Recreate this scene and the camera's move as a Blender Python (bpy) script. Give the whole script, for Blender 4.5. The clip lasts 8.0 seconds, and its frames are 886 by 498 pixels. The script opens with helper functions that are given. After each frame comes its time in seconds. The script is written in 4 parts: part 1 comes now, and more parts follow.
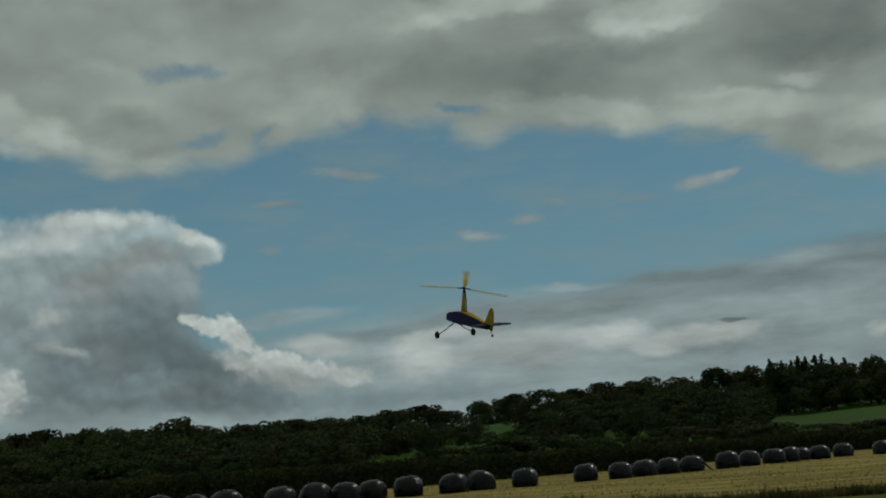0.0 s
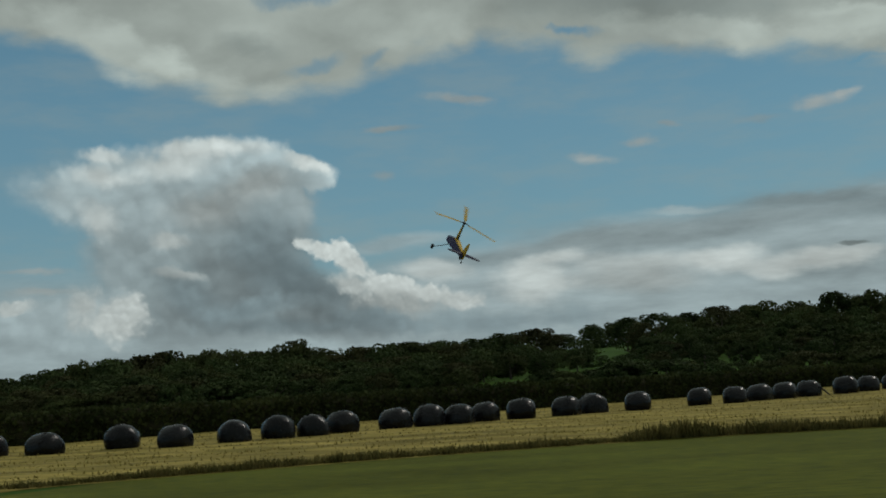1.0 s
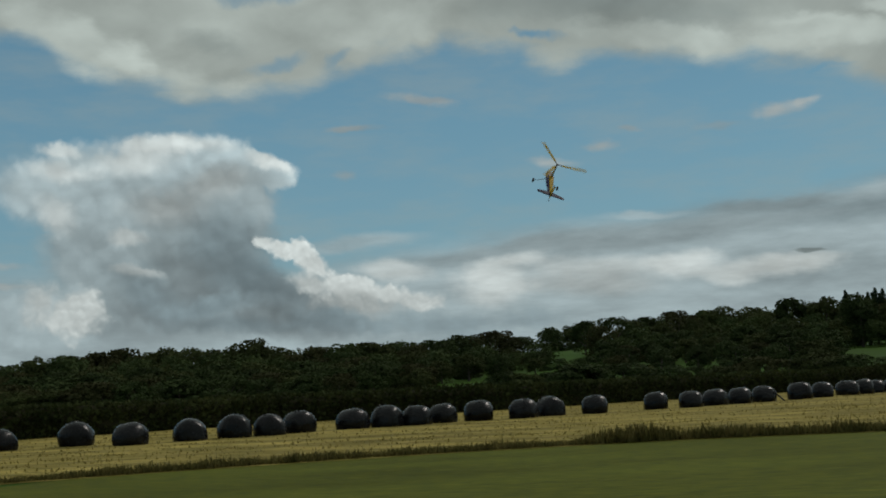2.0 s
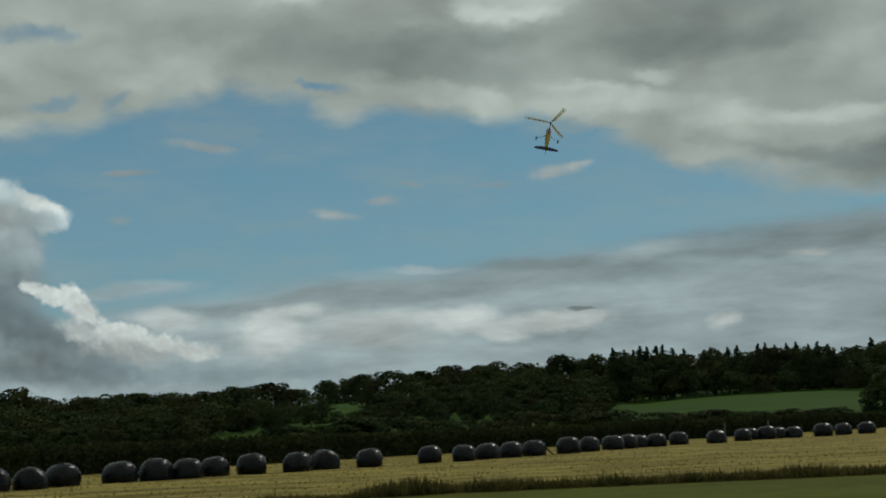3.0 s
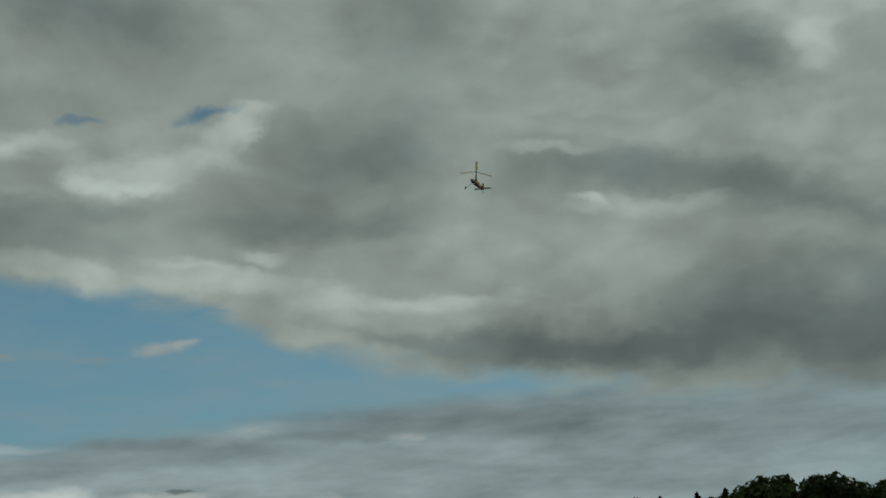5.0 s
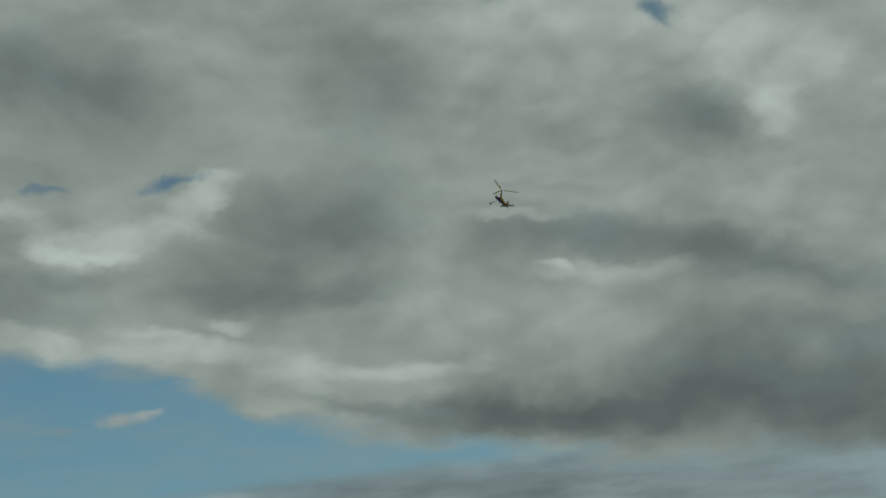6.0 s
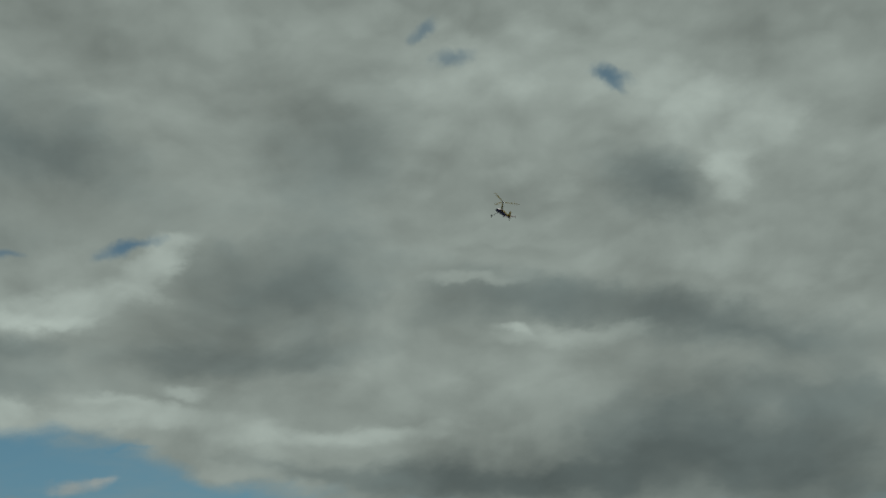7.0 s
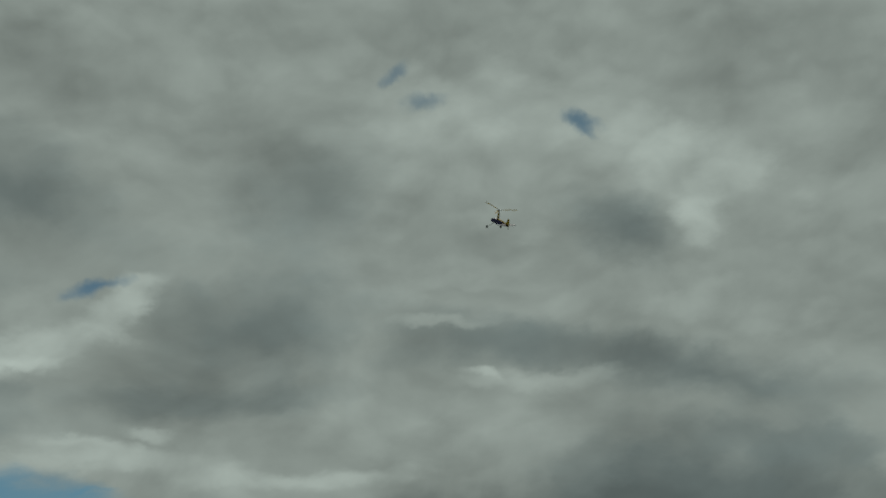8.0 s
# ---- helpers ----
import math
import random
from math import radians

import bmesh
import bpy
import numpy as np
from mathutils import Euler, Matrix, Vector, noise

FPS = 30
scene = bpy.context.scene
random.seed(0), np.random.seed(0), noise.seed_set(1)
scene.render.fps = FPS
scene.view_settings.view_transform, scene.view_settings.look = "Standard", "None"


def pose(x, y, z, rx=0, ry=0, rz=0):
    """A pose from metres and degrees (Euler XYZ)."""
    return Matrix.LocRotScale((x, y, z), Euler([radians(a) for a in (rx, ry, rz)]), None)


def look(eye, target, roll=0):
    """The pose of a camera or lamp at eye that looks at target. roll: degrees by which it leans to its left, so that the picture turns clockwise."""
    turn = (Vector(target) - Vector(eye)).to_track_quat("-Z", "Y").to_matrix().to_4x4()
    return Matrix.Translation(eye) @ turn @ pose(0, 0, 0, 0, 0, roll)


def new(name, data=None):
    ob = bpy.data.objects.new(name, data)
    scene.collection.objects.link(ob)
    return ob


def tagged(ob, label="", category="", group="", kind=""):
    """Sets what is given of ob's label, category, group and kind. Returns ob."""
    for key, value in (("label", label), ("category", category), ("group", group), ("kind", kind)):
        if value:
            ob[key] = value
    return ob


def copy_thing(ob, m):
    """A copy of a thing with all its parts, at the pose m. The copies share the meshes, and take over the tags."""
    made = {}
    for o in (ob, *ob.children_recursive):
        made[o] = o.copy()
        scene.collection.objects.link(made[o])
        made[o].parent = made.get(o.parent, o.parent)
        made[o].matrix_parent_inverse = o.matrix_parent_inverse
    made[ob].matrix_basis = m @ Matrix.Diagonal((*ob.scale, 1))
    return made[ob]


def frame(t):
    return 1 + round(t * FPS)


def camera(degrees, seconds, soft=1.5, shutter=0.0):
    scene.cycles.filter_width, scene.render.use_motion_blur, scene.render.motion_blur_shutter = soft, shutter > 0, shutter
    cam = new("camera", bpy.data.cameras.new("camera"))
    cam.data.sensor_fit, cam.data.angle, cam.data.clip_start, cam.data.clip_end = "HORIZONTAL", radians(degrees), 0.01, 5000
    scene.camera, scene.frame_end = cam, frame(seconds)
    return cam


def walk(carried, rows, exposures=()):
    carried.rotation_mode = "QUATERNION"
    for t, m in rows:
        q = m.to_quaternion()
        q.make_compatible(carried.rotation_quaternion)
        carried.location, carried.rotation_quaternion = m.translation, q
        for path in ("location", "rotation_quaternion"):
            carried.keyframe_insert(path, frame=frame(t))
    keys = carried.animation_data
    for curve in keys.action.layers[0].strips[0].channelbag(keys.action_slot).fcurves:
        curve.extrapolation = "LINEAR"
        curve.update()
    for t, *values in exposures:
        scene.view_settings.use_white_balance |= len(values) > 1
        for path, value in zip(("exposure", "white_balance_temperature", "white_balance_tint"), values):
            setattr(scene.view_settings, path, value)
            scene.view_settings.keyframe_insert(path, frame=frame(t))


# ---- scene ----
EYE = 1.6
cam = camera(38.4, 8.0, soft=1.8, shutter=0.12)
walk(cam, [
    (0, pose(0, 0, EYE, 99.34, 3.77, 0.70)),
    (0.2, pose(0, 0, EYE, 98.21, 3.91, 2.75)),
    (0.5, pose(0, 0, EYE, 97.22, 3.67, 4.38)),
    (0.8, pose(0, 0, EYE, 96.36, 3.49, 5.42)),
    (1, pose(0, 0, EYE, 96.23, 3.36, 5.73)),
    (1.2, pose(0, 0, EYE, 95.97, 3.25, 5.65)),
    (2.3, pose(0, 0, EYE, 96.48, 2.58, 2.01)),
    (2.5, pose(0, 0, EYE, 96.77, 2.57, 0.21)),
    (3, pose(0, 0, EYE, 98.11, 2.32, -6.18)),
    (3.3, pose(0, 0, EYE, 99.27, 2.51, -9.75)),
    (3.5, pose(0, 0, EYE, 99.90, 2.63, -11.90)),
    (3.7, pose(0, 0, EYE, 100.53, 2.72, -13.78)),
    (4, pose(0, 0, EYE, 101.57, 2.54, -16.56)),
    (4.5, pose(0, 0, EYE, 103.44, 2.74, -21.09)),
    (4.7, pose(0, 0, EYE, 104.28, 3.11, -22.49)),
    (5.8, pose(0, 0, EYE, 107.59, 4.48, -24.92)),
    (6, pose(0, 0, EYE, 108.26, 4.47, -25.15)),
    (6.5, pose(0, 0, EYE, 109.81, 4.87, -25.66)),
    (6.8, pose(0, 0, EYE, 110.57, 5.05, -26.28)),
    (7, pose(0, 0, EYE, 111.00, 5.15, -26.92)),
    (7.2, pose(0, 0, EYE, 111.42, 4.84, -27.56)),
    (7.5, pose(0, 0, EYE, 112.06, 4.79, -27.95)),
    (8, pose(0, 0, EYE, 112.80, 5.15, -28.40)),
], exposures=[(0, -0.35, 6500, 10), (0.5, -0.24, 6500, 11), (1.0, -0.04, 6500, 12.5), (2.5, 0.08, 6500, 14.5), (3.0, 0.0, 6500, 12),
               (3.5, -0.1, 6500, 10), (4.5, -0.2, 6500, 10), (6.0, -0.2, 6500, 10), (7.0, -0.3, 6500, 10), (8.0, -0.3, 6500, 10)])

# ---- sky, clouds and sun ----
SUN_AZ, SUN_EL = 42.0, 44.0      # degrees right of ahead, degrees up


class Nodes:
    """A short hand for building shader node trees."""

    def __init__(self, tree):
        self.t = tree
        tree.nodes.clear()

    def put(self, socket, v):
        if isinstance(v, bpy.types.NodeSocket):
            self.t.links.new(v, socket)
        else:
            socket.default_value = v

    def n(self, kind, **props):
        node = self.t.nodes.new(kind)
        for k, v in props.items():
            setattr(node, k, v)
        return node

    def math(self, op, a, b=0.0, c=0.0, clamp=False):
        node = self.n("ShaderNodeMath", operation=op, use_clamp=clamp)
        for s, v in zip(node.inputs, (a, b, c)):
            self.put(s, v)
        return node.outputs[0]

    def vec(self, op, a, b=(0, 0, 0), c=(0, 0, 0)):
        node = self.n("ShaderNodeVectorMath", operation=op)
        for s, v in zip(node.inputs, (a, b, c)):
            self.put(s, v)
        return node.outputs["Value" if op in ("LENGTH", "DOT_PRODUCT") else "Vector"]

    def noise(self, vector, scale, detail=4.0, rough=0.55, distort=0.0, colour=False):
        node = self.n("ShaderNodeTexNoise")
        self.put(node.inputs["Vector"], vector)
        node.inputs["Scale"].default_value = scale
        node.inputs["Detail"].default_value = detail
        node.inputs["Roughness"].default_value = rough
        node.inputs["Distortion"].default_value = distort
        return node.outputs["Color" if colour else "Fac"]

    def remap(self, v, a, b, c=0.0, d=1.0, smooth=True):
        node = self.n("ShaderNodeMapRange", interpolation_type="SMOOTHSTEP" if smooth else "LINEAR")
        for k, x in zip(("Value", "From Min", "From Max", "To Min", "To Max"), (v, a, b, c, d)):
            self.put(node.inputs[k], x)
        return node.outputs[0]

    def mix(self, fac, a, b, blend="MIX"):
        node = self.n("ShaderNodeMix", data_type="RGBA", blend_type=blend)
        self.put(node.inputs[0], fac)
        self.put(node.inputs[6], a)
        self.put(node.inputs[7], b)
        return node.outputs[2]

    def ramp(self, fac, stops):
        node = self.n("ShaderNodeValToRGB")
        els = node.color_ramp.elements
        while len(els) < len(stops):
            els.new(0.5)
        for e, (p, c) in zip(els, stops):
            e.position, e.color = p, c if len(c) == 4 else (*c, 1)
        self.put(node.inputs[0], fac)
        return node.outputs[0]


GREY = (0.855, 1.0, 0.91)
WHITE = (0.885, 1.0, 0.955)
COOL = (0.785, 1.0, 1.02)
STORM = (0.73, 1.0, 1.06)
SLATE = (0.785, 1.0, 0.965)

# Clouds by azimuth, elevation, half width, half height, tilt (degrees), tone, edge softness, opacity.
LOW_BAND = [
    (-30, 2.5, 30, 3.5, 0, .336, .6, .9), (10, 2.0, 50, 3.2, 0, .347, .5, .95),
    (12, 4.4, 26, 2.4, 2, .381, .5, .95), (30, 5.2, 26, 3.0, 2, .336, .7, .9),
    (0, 5.6, 9, 1.3, 4, .370, .7, .8), (18, 7.3, 16, .9, 3, .27, .8, .7),
    (8, 6.5, 11, .5, 5, .28, .9, .65), (30, 7.8, 12, .8, -1, .25, .9, .65),
    (36, 6.6, 12, 1.0, -2, .25, .9, .6),
]
LOW_LIGHT = [
    (-1.49, 4.48, 1.9, 1.02, -4, 0.58, 0.7, 0.85), (-0.57, 5.54, 1.79, 0.46, 5, 0.58, 0.8, 0.8), (-5.68, 5.37, 1.78, 0.51, -7, 0.608, 0.7, 0.7),
    (7.04, 5.11, 1.88, 0.5, 1, 0.608, 0.8, 0.85), (11.74, 4.63, 2.31, 0.5, 0, 0.622, 0.8, 0.85), (9.25, 4.23, 1.24, 0.3, -3, 0.58, 0.8, 0.7),
    (12.46, 5.13, 0.87, 0.1, -2, 0.16, 0.6, 0.8), (18.88, 4.3, 0.66, 0.4, 17, 0.51, 0.9, 0.8), (2.95, 4.36, 3.29, 0.63, -3, 0.384, 0.9, 0.7),
    (9.6, 4.65, 3.77, 0.4, 1, 0.496, 0.9, 0.8), (3.48, 5.08, 3.65, 0.54, -2, 0.524, 0.9, 0.7), (22.9, 7.06, 1.01, 0.2, -3, 0.384, 1, 0.7),
]
LOW_STREAK = [
    (-0.04, 6.16, 4.35, 0.36, 5, 0.267, 0.9, 0.7), (5.65, 7.22, 2.03, 0.2, 0, 0.41, 0.8, 0.7), (-7.15, 6.68, 2.79, 0.35, 4, 0.388, 0.8, 0.7),
    (11.17, 7.36, 2.8, 0.3, 3, 0.228, 0.8, 0.75), (15.51, 7.58, 2.3, 0.41, 1, 0.366, 0.9, 0.7), (20.62, 7.21, 2.54, 0.35, 1, 0.217, 0.8, 0.75),
    (27.43, 7.18, 6.04, 0.7, -4, 0.212, 0.9, 0.75), (33.48, 6.97, 3.01, 0.34, -2, 0.333, 0.9, 0.7), (28.5, 5.24, 3.13, 0.2, -4, 0.256, 0.9, 0.6),
    (32.16, 5.61, 4.63, 0.98, -4, 0.278, 0.9, 0.6), (15.88, 4.03, 12.49, 0.5, -1, 0.3, 0.9, 0.6), (25.94, 4.03, 6.04, 0.62, -3, 0.333, 0.9, 0.6),
]
TOWER = [
    (-19.18, 9.59, 4.08, 1.72, 5, 0.48, 0.35, 1), (-14.95, 10.23, 3.8, 1.45, -4, 0.495, 0.25, 1), (-11.93, 10, 1.99, 0.86, -15, 0.525, 0.2, 1),
    (-16.79, 7.79, 4.5, 2.24, -2, 0.39, 0.35, 1), (-14.06, 7.69, 3.03, 2.39, -2, 0.3, 0.4, 1), (-12.79, 8.85, 2.03, 1.66, -12, 0.367, 0.35, 1),
    (-14.66, 5.2, 3.52, 2.01, -3, 0.24, 0.5, 1), (-21.61, 8.89, 2.64, 1.1, -20, 0.42, 0.8, 0.75), (-18.82, 5.87, 2.96, 1.97, -33, 0.345, 0.5, 0.95),
    (-11.2, 4.02, 4.31, 1.52, -13, 0.202, 0.5, 1), (-16.46, 3.53, 4.98, 1.12, -3, 0.255, 0.7, 0.95), (-22.91, 3.57, 4.02, 1.33, 3, 0.42, 0.6, 0.9),
]
TOWER_LIGHT = [
    (-16.17, 11.21, 3.28, 0.5, 0, 0.66, 0.8, 0.85), (-20.35, 10.95, 1.09, 0.29, -9, 0.606, 0.8, 0.8), (-11.28, 10.3, 1.28, 0.4, -15, 0.696, 0.7, 0.9),
    (-17.43, 10.54, 2.24, 0.74, 7, 0.588, 0.9, 0.8), (-20.38, 10.1, 1.45, 0.54, -11, 0.606, 0.9, 0.8), (-20.55, 8.14, 1.1, 0.68, -48, 0.57, 0.9, 0.75),
    (-13.73, 9.44, 2.16, 0.75, 8, 0.381, 0.9, 0.7), (-15.77, 8.5, 2, 0.87, -2, 0.318, 0.9, 0.7), (-17.55, 7.11, 0.86, 0.4, -2, 0.453, 0.7, 0.75),
    (-17.24, 5.68, 1.18, 0.32, -5, 0.48, 0.6, 0.85),
]
TOWER_SHADE = [
    (-13.08, 6.89, 2.28, 1.64, -23, 0.214, 0.9, 0.8), (-12.16, 5.08, 2.79, 1.01, -18, 0.191, 0.9, 0.8), (-16.9, 4.8, 1.74, 0.87, -33, 0.202, 0.9, 0.75),
    (-14.46, 3.88, 2.25, 0.65, 9, 0.283, 0.7, 0.8), (-13, 3.11, 3.27, 0.4, -1, 0.202, 0.9, 0.7), (-8.2, 3.15, 2.8, 0.71, -3, 0.254, 0.8, 0.8),
    (-3.89, 2.72, 3.04, 0.63, -4, 0.277, 0.9, 0.75), (-0.08, 2.86, 2.51, 0.56, 1, 0.3, 0.9, 0.65),
]
TOWER_FRONT = [
    (-11.62, 6.88, 0.68, 0.38, -3, 0.65, 0.35, 1), (-10.95, 6.54, 0.81, 0.51, -23, 0.65, 0.35, 1), (-10.16, 6.51, 0.87, 0.56, -3, 0.675, 0.3, 1),
    (-9.38, 5.75, 1.12, 0.66, -28, 0.613, 0.4, 1), (-9.58, 4.95, 1.17, 0.51, -23, 0.475, 0.7, 0.9), (-7.86, 4.73, 1.53, 0.56, -8, 0.6, 0.4, 1),
    (-6.34, 4.39, 1.4, 0.51, -8, 0.613, 0.4, 1), (-4.71, 3.91, 1.53, 0.51, -11, 0.55, 0.5, 0.95), (-7.14, 3.93, 2.29, 0.61, -8, 0.375, 0.8, 0.9),
    (-19.72, 3.93, 1.27, 1.26, -43, 0.55, 0.45, 0.95), (-21.25, 4.36, 1.07, 1.03, -13, 0.475, 0.7, 0.85), (-24.16, 4.47, 0.87, 0.34, 8, 0.5, 0.6, 0.8),
]
SMALL = [
    (11.72, 11.47, 1.19, 0.4, 3, 0.36, 0.9, 0.8), (12.73, 11.7, 0.88, 0.2, 3, 0.37, 0.9, 0.75), (1.63, 9.85, 1.13, 0.23, -3, 0.34, 1, 0.75),
    (3.92, 10.31, 0.72, 0.2, -3, 0.32, 1, 0.7), (-8.07, 9.73, 0.56, 0.25, -1, 0.28, 0.9, 0.5), (5.6, 10.92, 0.46, 0.15, -4, 0.29, 0.9, 0.5),
    (-4.13, 12.88, 1.94, 0.28, -6, 0.33, 0.8, 0.7), (-7.76, 11.73, 1.27, 0.15, -1, 0.28, 0.9, 0.5), (-7.47, 11.75, 1.55, 0.18, -3, 0.27, 0.9, 0.5),
    (9.17, 10.95, 1.26, 0.2, 1, 0.26, 0.9, 0.4), (-23.32, 6.06, 1.76, 0.17, 0, 0.34, 0.9, 0.6), (-23.11, 5.16, 1.64, 0.19, -2, 0.36, 0.9, 0.6),
]
DECK_LEFT = [
    (-20.22, 15.44, 3.84, 1.22, -21, 0.48, 0.9, 0.85), (-17.27, 15.09, 2.52, 0.96, -11, 0.54, 0.9, 0.85), (-14.3, 13.82, 5.45, 0.78, -6, 0.465, 0.9, 0.85),
    (-13.91, 16.88, 4.63, 1.08, 3, 0.405, 1, 0.7), (-17.45, 15.04, 1.61, 0.48, 2, 0.6, 0.9, 0.85), (-5.29, 16.54, 3.8, 1.23, 13, 0.48, 0.9, 0.75),
    (3.57, 16.2, 8.34, 1.51, -9, 0.277, 1, 0.85), (-13.2, 15.68, 1.66, 0.6, -15, 0.255, 0.9, 0.6), (8.64, 14.56, 6.45, 0.61, -10, 0.45, 0.9, 0.8),
    (14.19, 14.77, 3.27, 0.49, -11, 0.54, 0.9, 0.85), (16.2, 15.32, 1.21, 0.43, -7, 0.54, 0.9, 0.75), (18.22, 13.64, 2.88, 0.74, -16, 0.51, 0.9, 0.8),
]
DECK_MIDDLE = [
    (18.3, 11.71, 2.33, 0.48, -7, 0.39, 0.9, 0.8), (2.67, 20.07, 5.2, 0.7, 5, 0.525, 0.9, 0.85), (-0.06, 19.34, 1.66, 0.48, 3, 0.525, 0.9, 0.8),
    (11.47, 19.08, 4.48, 1.06, 6, 0.51, 0.9, 0.85), (10.41, 18.59, 2.37, 0.33, -1, 0.6, 0.9, 0.85), (15.4, 20.86, 2.1, 0.78, 32, 0.54, 0.9, 0.85),
    (14.69, 19.66, 1.02, 0.39, -2, 0.6, 0.9, 0.8), (5.46, 16.71, 9.6, 1.25, -6, 0.233, 0.9, 0.85), (4.71, 21.96, 7.39, 1.08, 1, 0.27, 1, 0.8),
    (-0.29, 18.13, 2.49, 0.65, 2, 0.3, 0.9, 0.6), (11.35, 14.31, 8.49, 0.91, -6, 0.405, 0.9, 0.85), (22.77, 12.92, 5.43, 0.85, -4, 0.405, 1, 0.8),
]
DECK_DARK = [
    (9.06, 25.83, 7.66, 2.3, -15, 0.186, 1, 0.9), (23.92, 25.23, 5.35, 3.08, 25, 0.228, 1, 0.8), (21.37, 19.92, 6.06, 2.69, 11, 0.206, 0.9, 0.9),
    (18.84, 16.76, 7.37, 1.07, -1, 0.222, 0.9, 0.85), (9, 17.46, 3.88, 0.87, 0, 0.222, 0.9, 0.8), (39.51, 22.62, 3.09, 1.94, -19, 0.192, 0.9, 0.9),
    (33.33, 18.14, 5.27, 1.3, -11, 0.198, 1, 0.85), (41.56, 15.74, 7.48, 1.27, -17, 0.18, 1, 0.85), (32.09, 10.44, 9.46, 1.44, -1, 0.138, 0.9, 0.95),
    (41.58, 10.3, 8.69, 3.55, -9, 0.15, 0.9, 0.95), (44.42, 12.57, 5.64, 1.35, -10, 0.198, 0.9, 0.8), (22.93, 11.13, 4.29, 0.61, -13, 0.204, 0.9, 0.7),
]
DECK_LIGHT = [
    (31.39, 26.51, 6.85, 3.61, -28, 0.408, 1, 0.85), (43.14, 25.48, 4.98, 2.53, -33, 0.486, 1, 0.85), (43.27, 22.84, 1.21, 1.63, -22, 0.532, 0.9, 0.85),
    (40.9, 19.24, 5.32, 1.61, -16, 0.455, 1, 0.85), (34.15, 16.39, 3.48, 0.57, -5, 0.486, 0.9, 0.9), (31.84, 16.91, 1.18, 0.26, -19, 0.517, 0.9, 0.85),
    (10.69, 19.17, 5.15, 1.15, 8, 0.486, 0.9, 0.85), (9.71, 18.63, 3.08, 0.44, 0, 0.579, 0.9, 0.85), (15.03, 20.38, 1.78, 1.05, 49, 0.517, 0.9, 0.85),
    (22.11, 14.56, 9.38, 1.27, 3, 0.377, 1, 0.85), (14.43, 14.2, 7.71, 0.66, -3, 0.47, 0.9, 0.85), (23.05, 13.04, 5.51, 0.56, -2, 0.486, 0.9, 0.85),
]
DECK_TOP = [
    (35.93, 28.44, 7.99, 2.19, -11, 0.412, 1, 0.8), (45.46, 17.81, 3.22, 1.63, -12, 0.398, 1, 0.7), (32.09, 21.09, 5.11, 0.28, -8, 0.398, 0.9, 0.7),
    (30.13, 19.51, 2.26, 0.28, -6, 0.426, 0.9, 0.75), (28.5, 18.13, 1.8, 0.85, 14, 0.258, 1, 0.6), (35.32, 22.73, 1.21, 1.13, -9, 0.412, 1, 0.6),
    (17.44, 29.78, 10.48, 1.91, -13, 0.3, 1, 0.8), (46.38, 19.86, 2.97, 1.89, -13, 0.398, 1, 0.7), (48.03, 26.15, 3.07, 1.84, -15, 0.384, 1, 0.7),
    (36.16, 12.24, 1.71, 1.38, 32, 0.23, 1, 0.6), (11.93, 23.11, 5.91, 1.24, -9, 0.3, 1, 0.7), (32.68, 15.16, 5.77, 0.85, -2, 0.356, 1, 0.7),
]
HOLES = [
    (38.04, 27.58, 1.16, 0.44, -18, 0.5, 0.8, 0.85), (38.25, 27.15, 0.78, 0.34, -35, 0.5, 0.8, 0.7), (30.26, 29.33, 1.2, 0.49, 3, 0.5, 0.9, 0.6),
    (28.87, 30.55, 0.87, 0.35, 24, 0.5, 0.9, 0.6), (14.01, 21.74, 1.74, 0.37, 12, 0.5, 0.9, 0.85), (8.41, 21.28, 1.2, 0.24, 1, 0.5, 0.9, 0.6),
    (-10.85, 14.61, 1.4, 0.39, 15, 0.5, 0.9, 0.55), (1.32, 15.58, 0.99, 0.22, -8, 0.5, 0.9, 0.6), (-8.05, 15.04, 0.67, 0.29, 24, 0.5, 0.9, 0.5),
    (-11.41, 17.57, 2.03, 0.39, 1, 0.5, 0.9, 0.6), (1.1, 15.49, 1.03, 0.27, -14, 0.5, 0.9, 0.7), (13.55, 12.95, 1.48, 0.15, -2, 0.5, 0.9, 0.6),
]
# lower rim of the cloud sheet: azimuth, elevation
RIM = [(-30.3, 16.69), (-24.5, 15.71), (-21.4, 15.31), (-19.4, 14.24), (-17.8, 13.45), (-14.8, 12.97), (-9.7, 12.86), (-6.5, 14.29), (-3.3, 14.81), (-0.7, 14.47), (2.2, 14.09), (6.0, 13.90), (9.8, 13.15), (10.8, 13.14), (14.5, 12.33), (17.3, 10.99), (20.9, 10.19), (24.7, 9.63), (30.1, 8.57), (34.8, 7.50), (42.4, 7.11)]


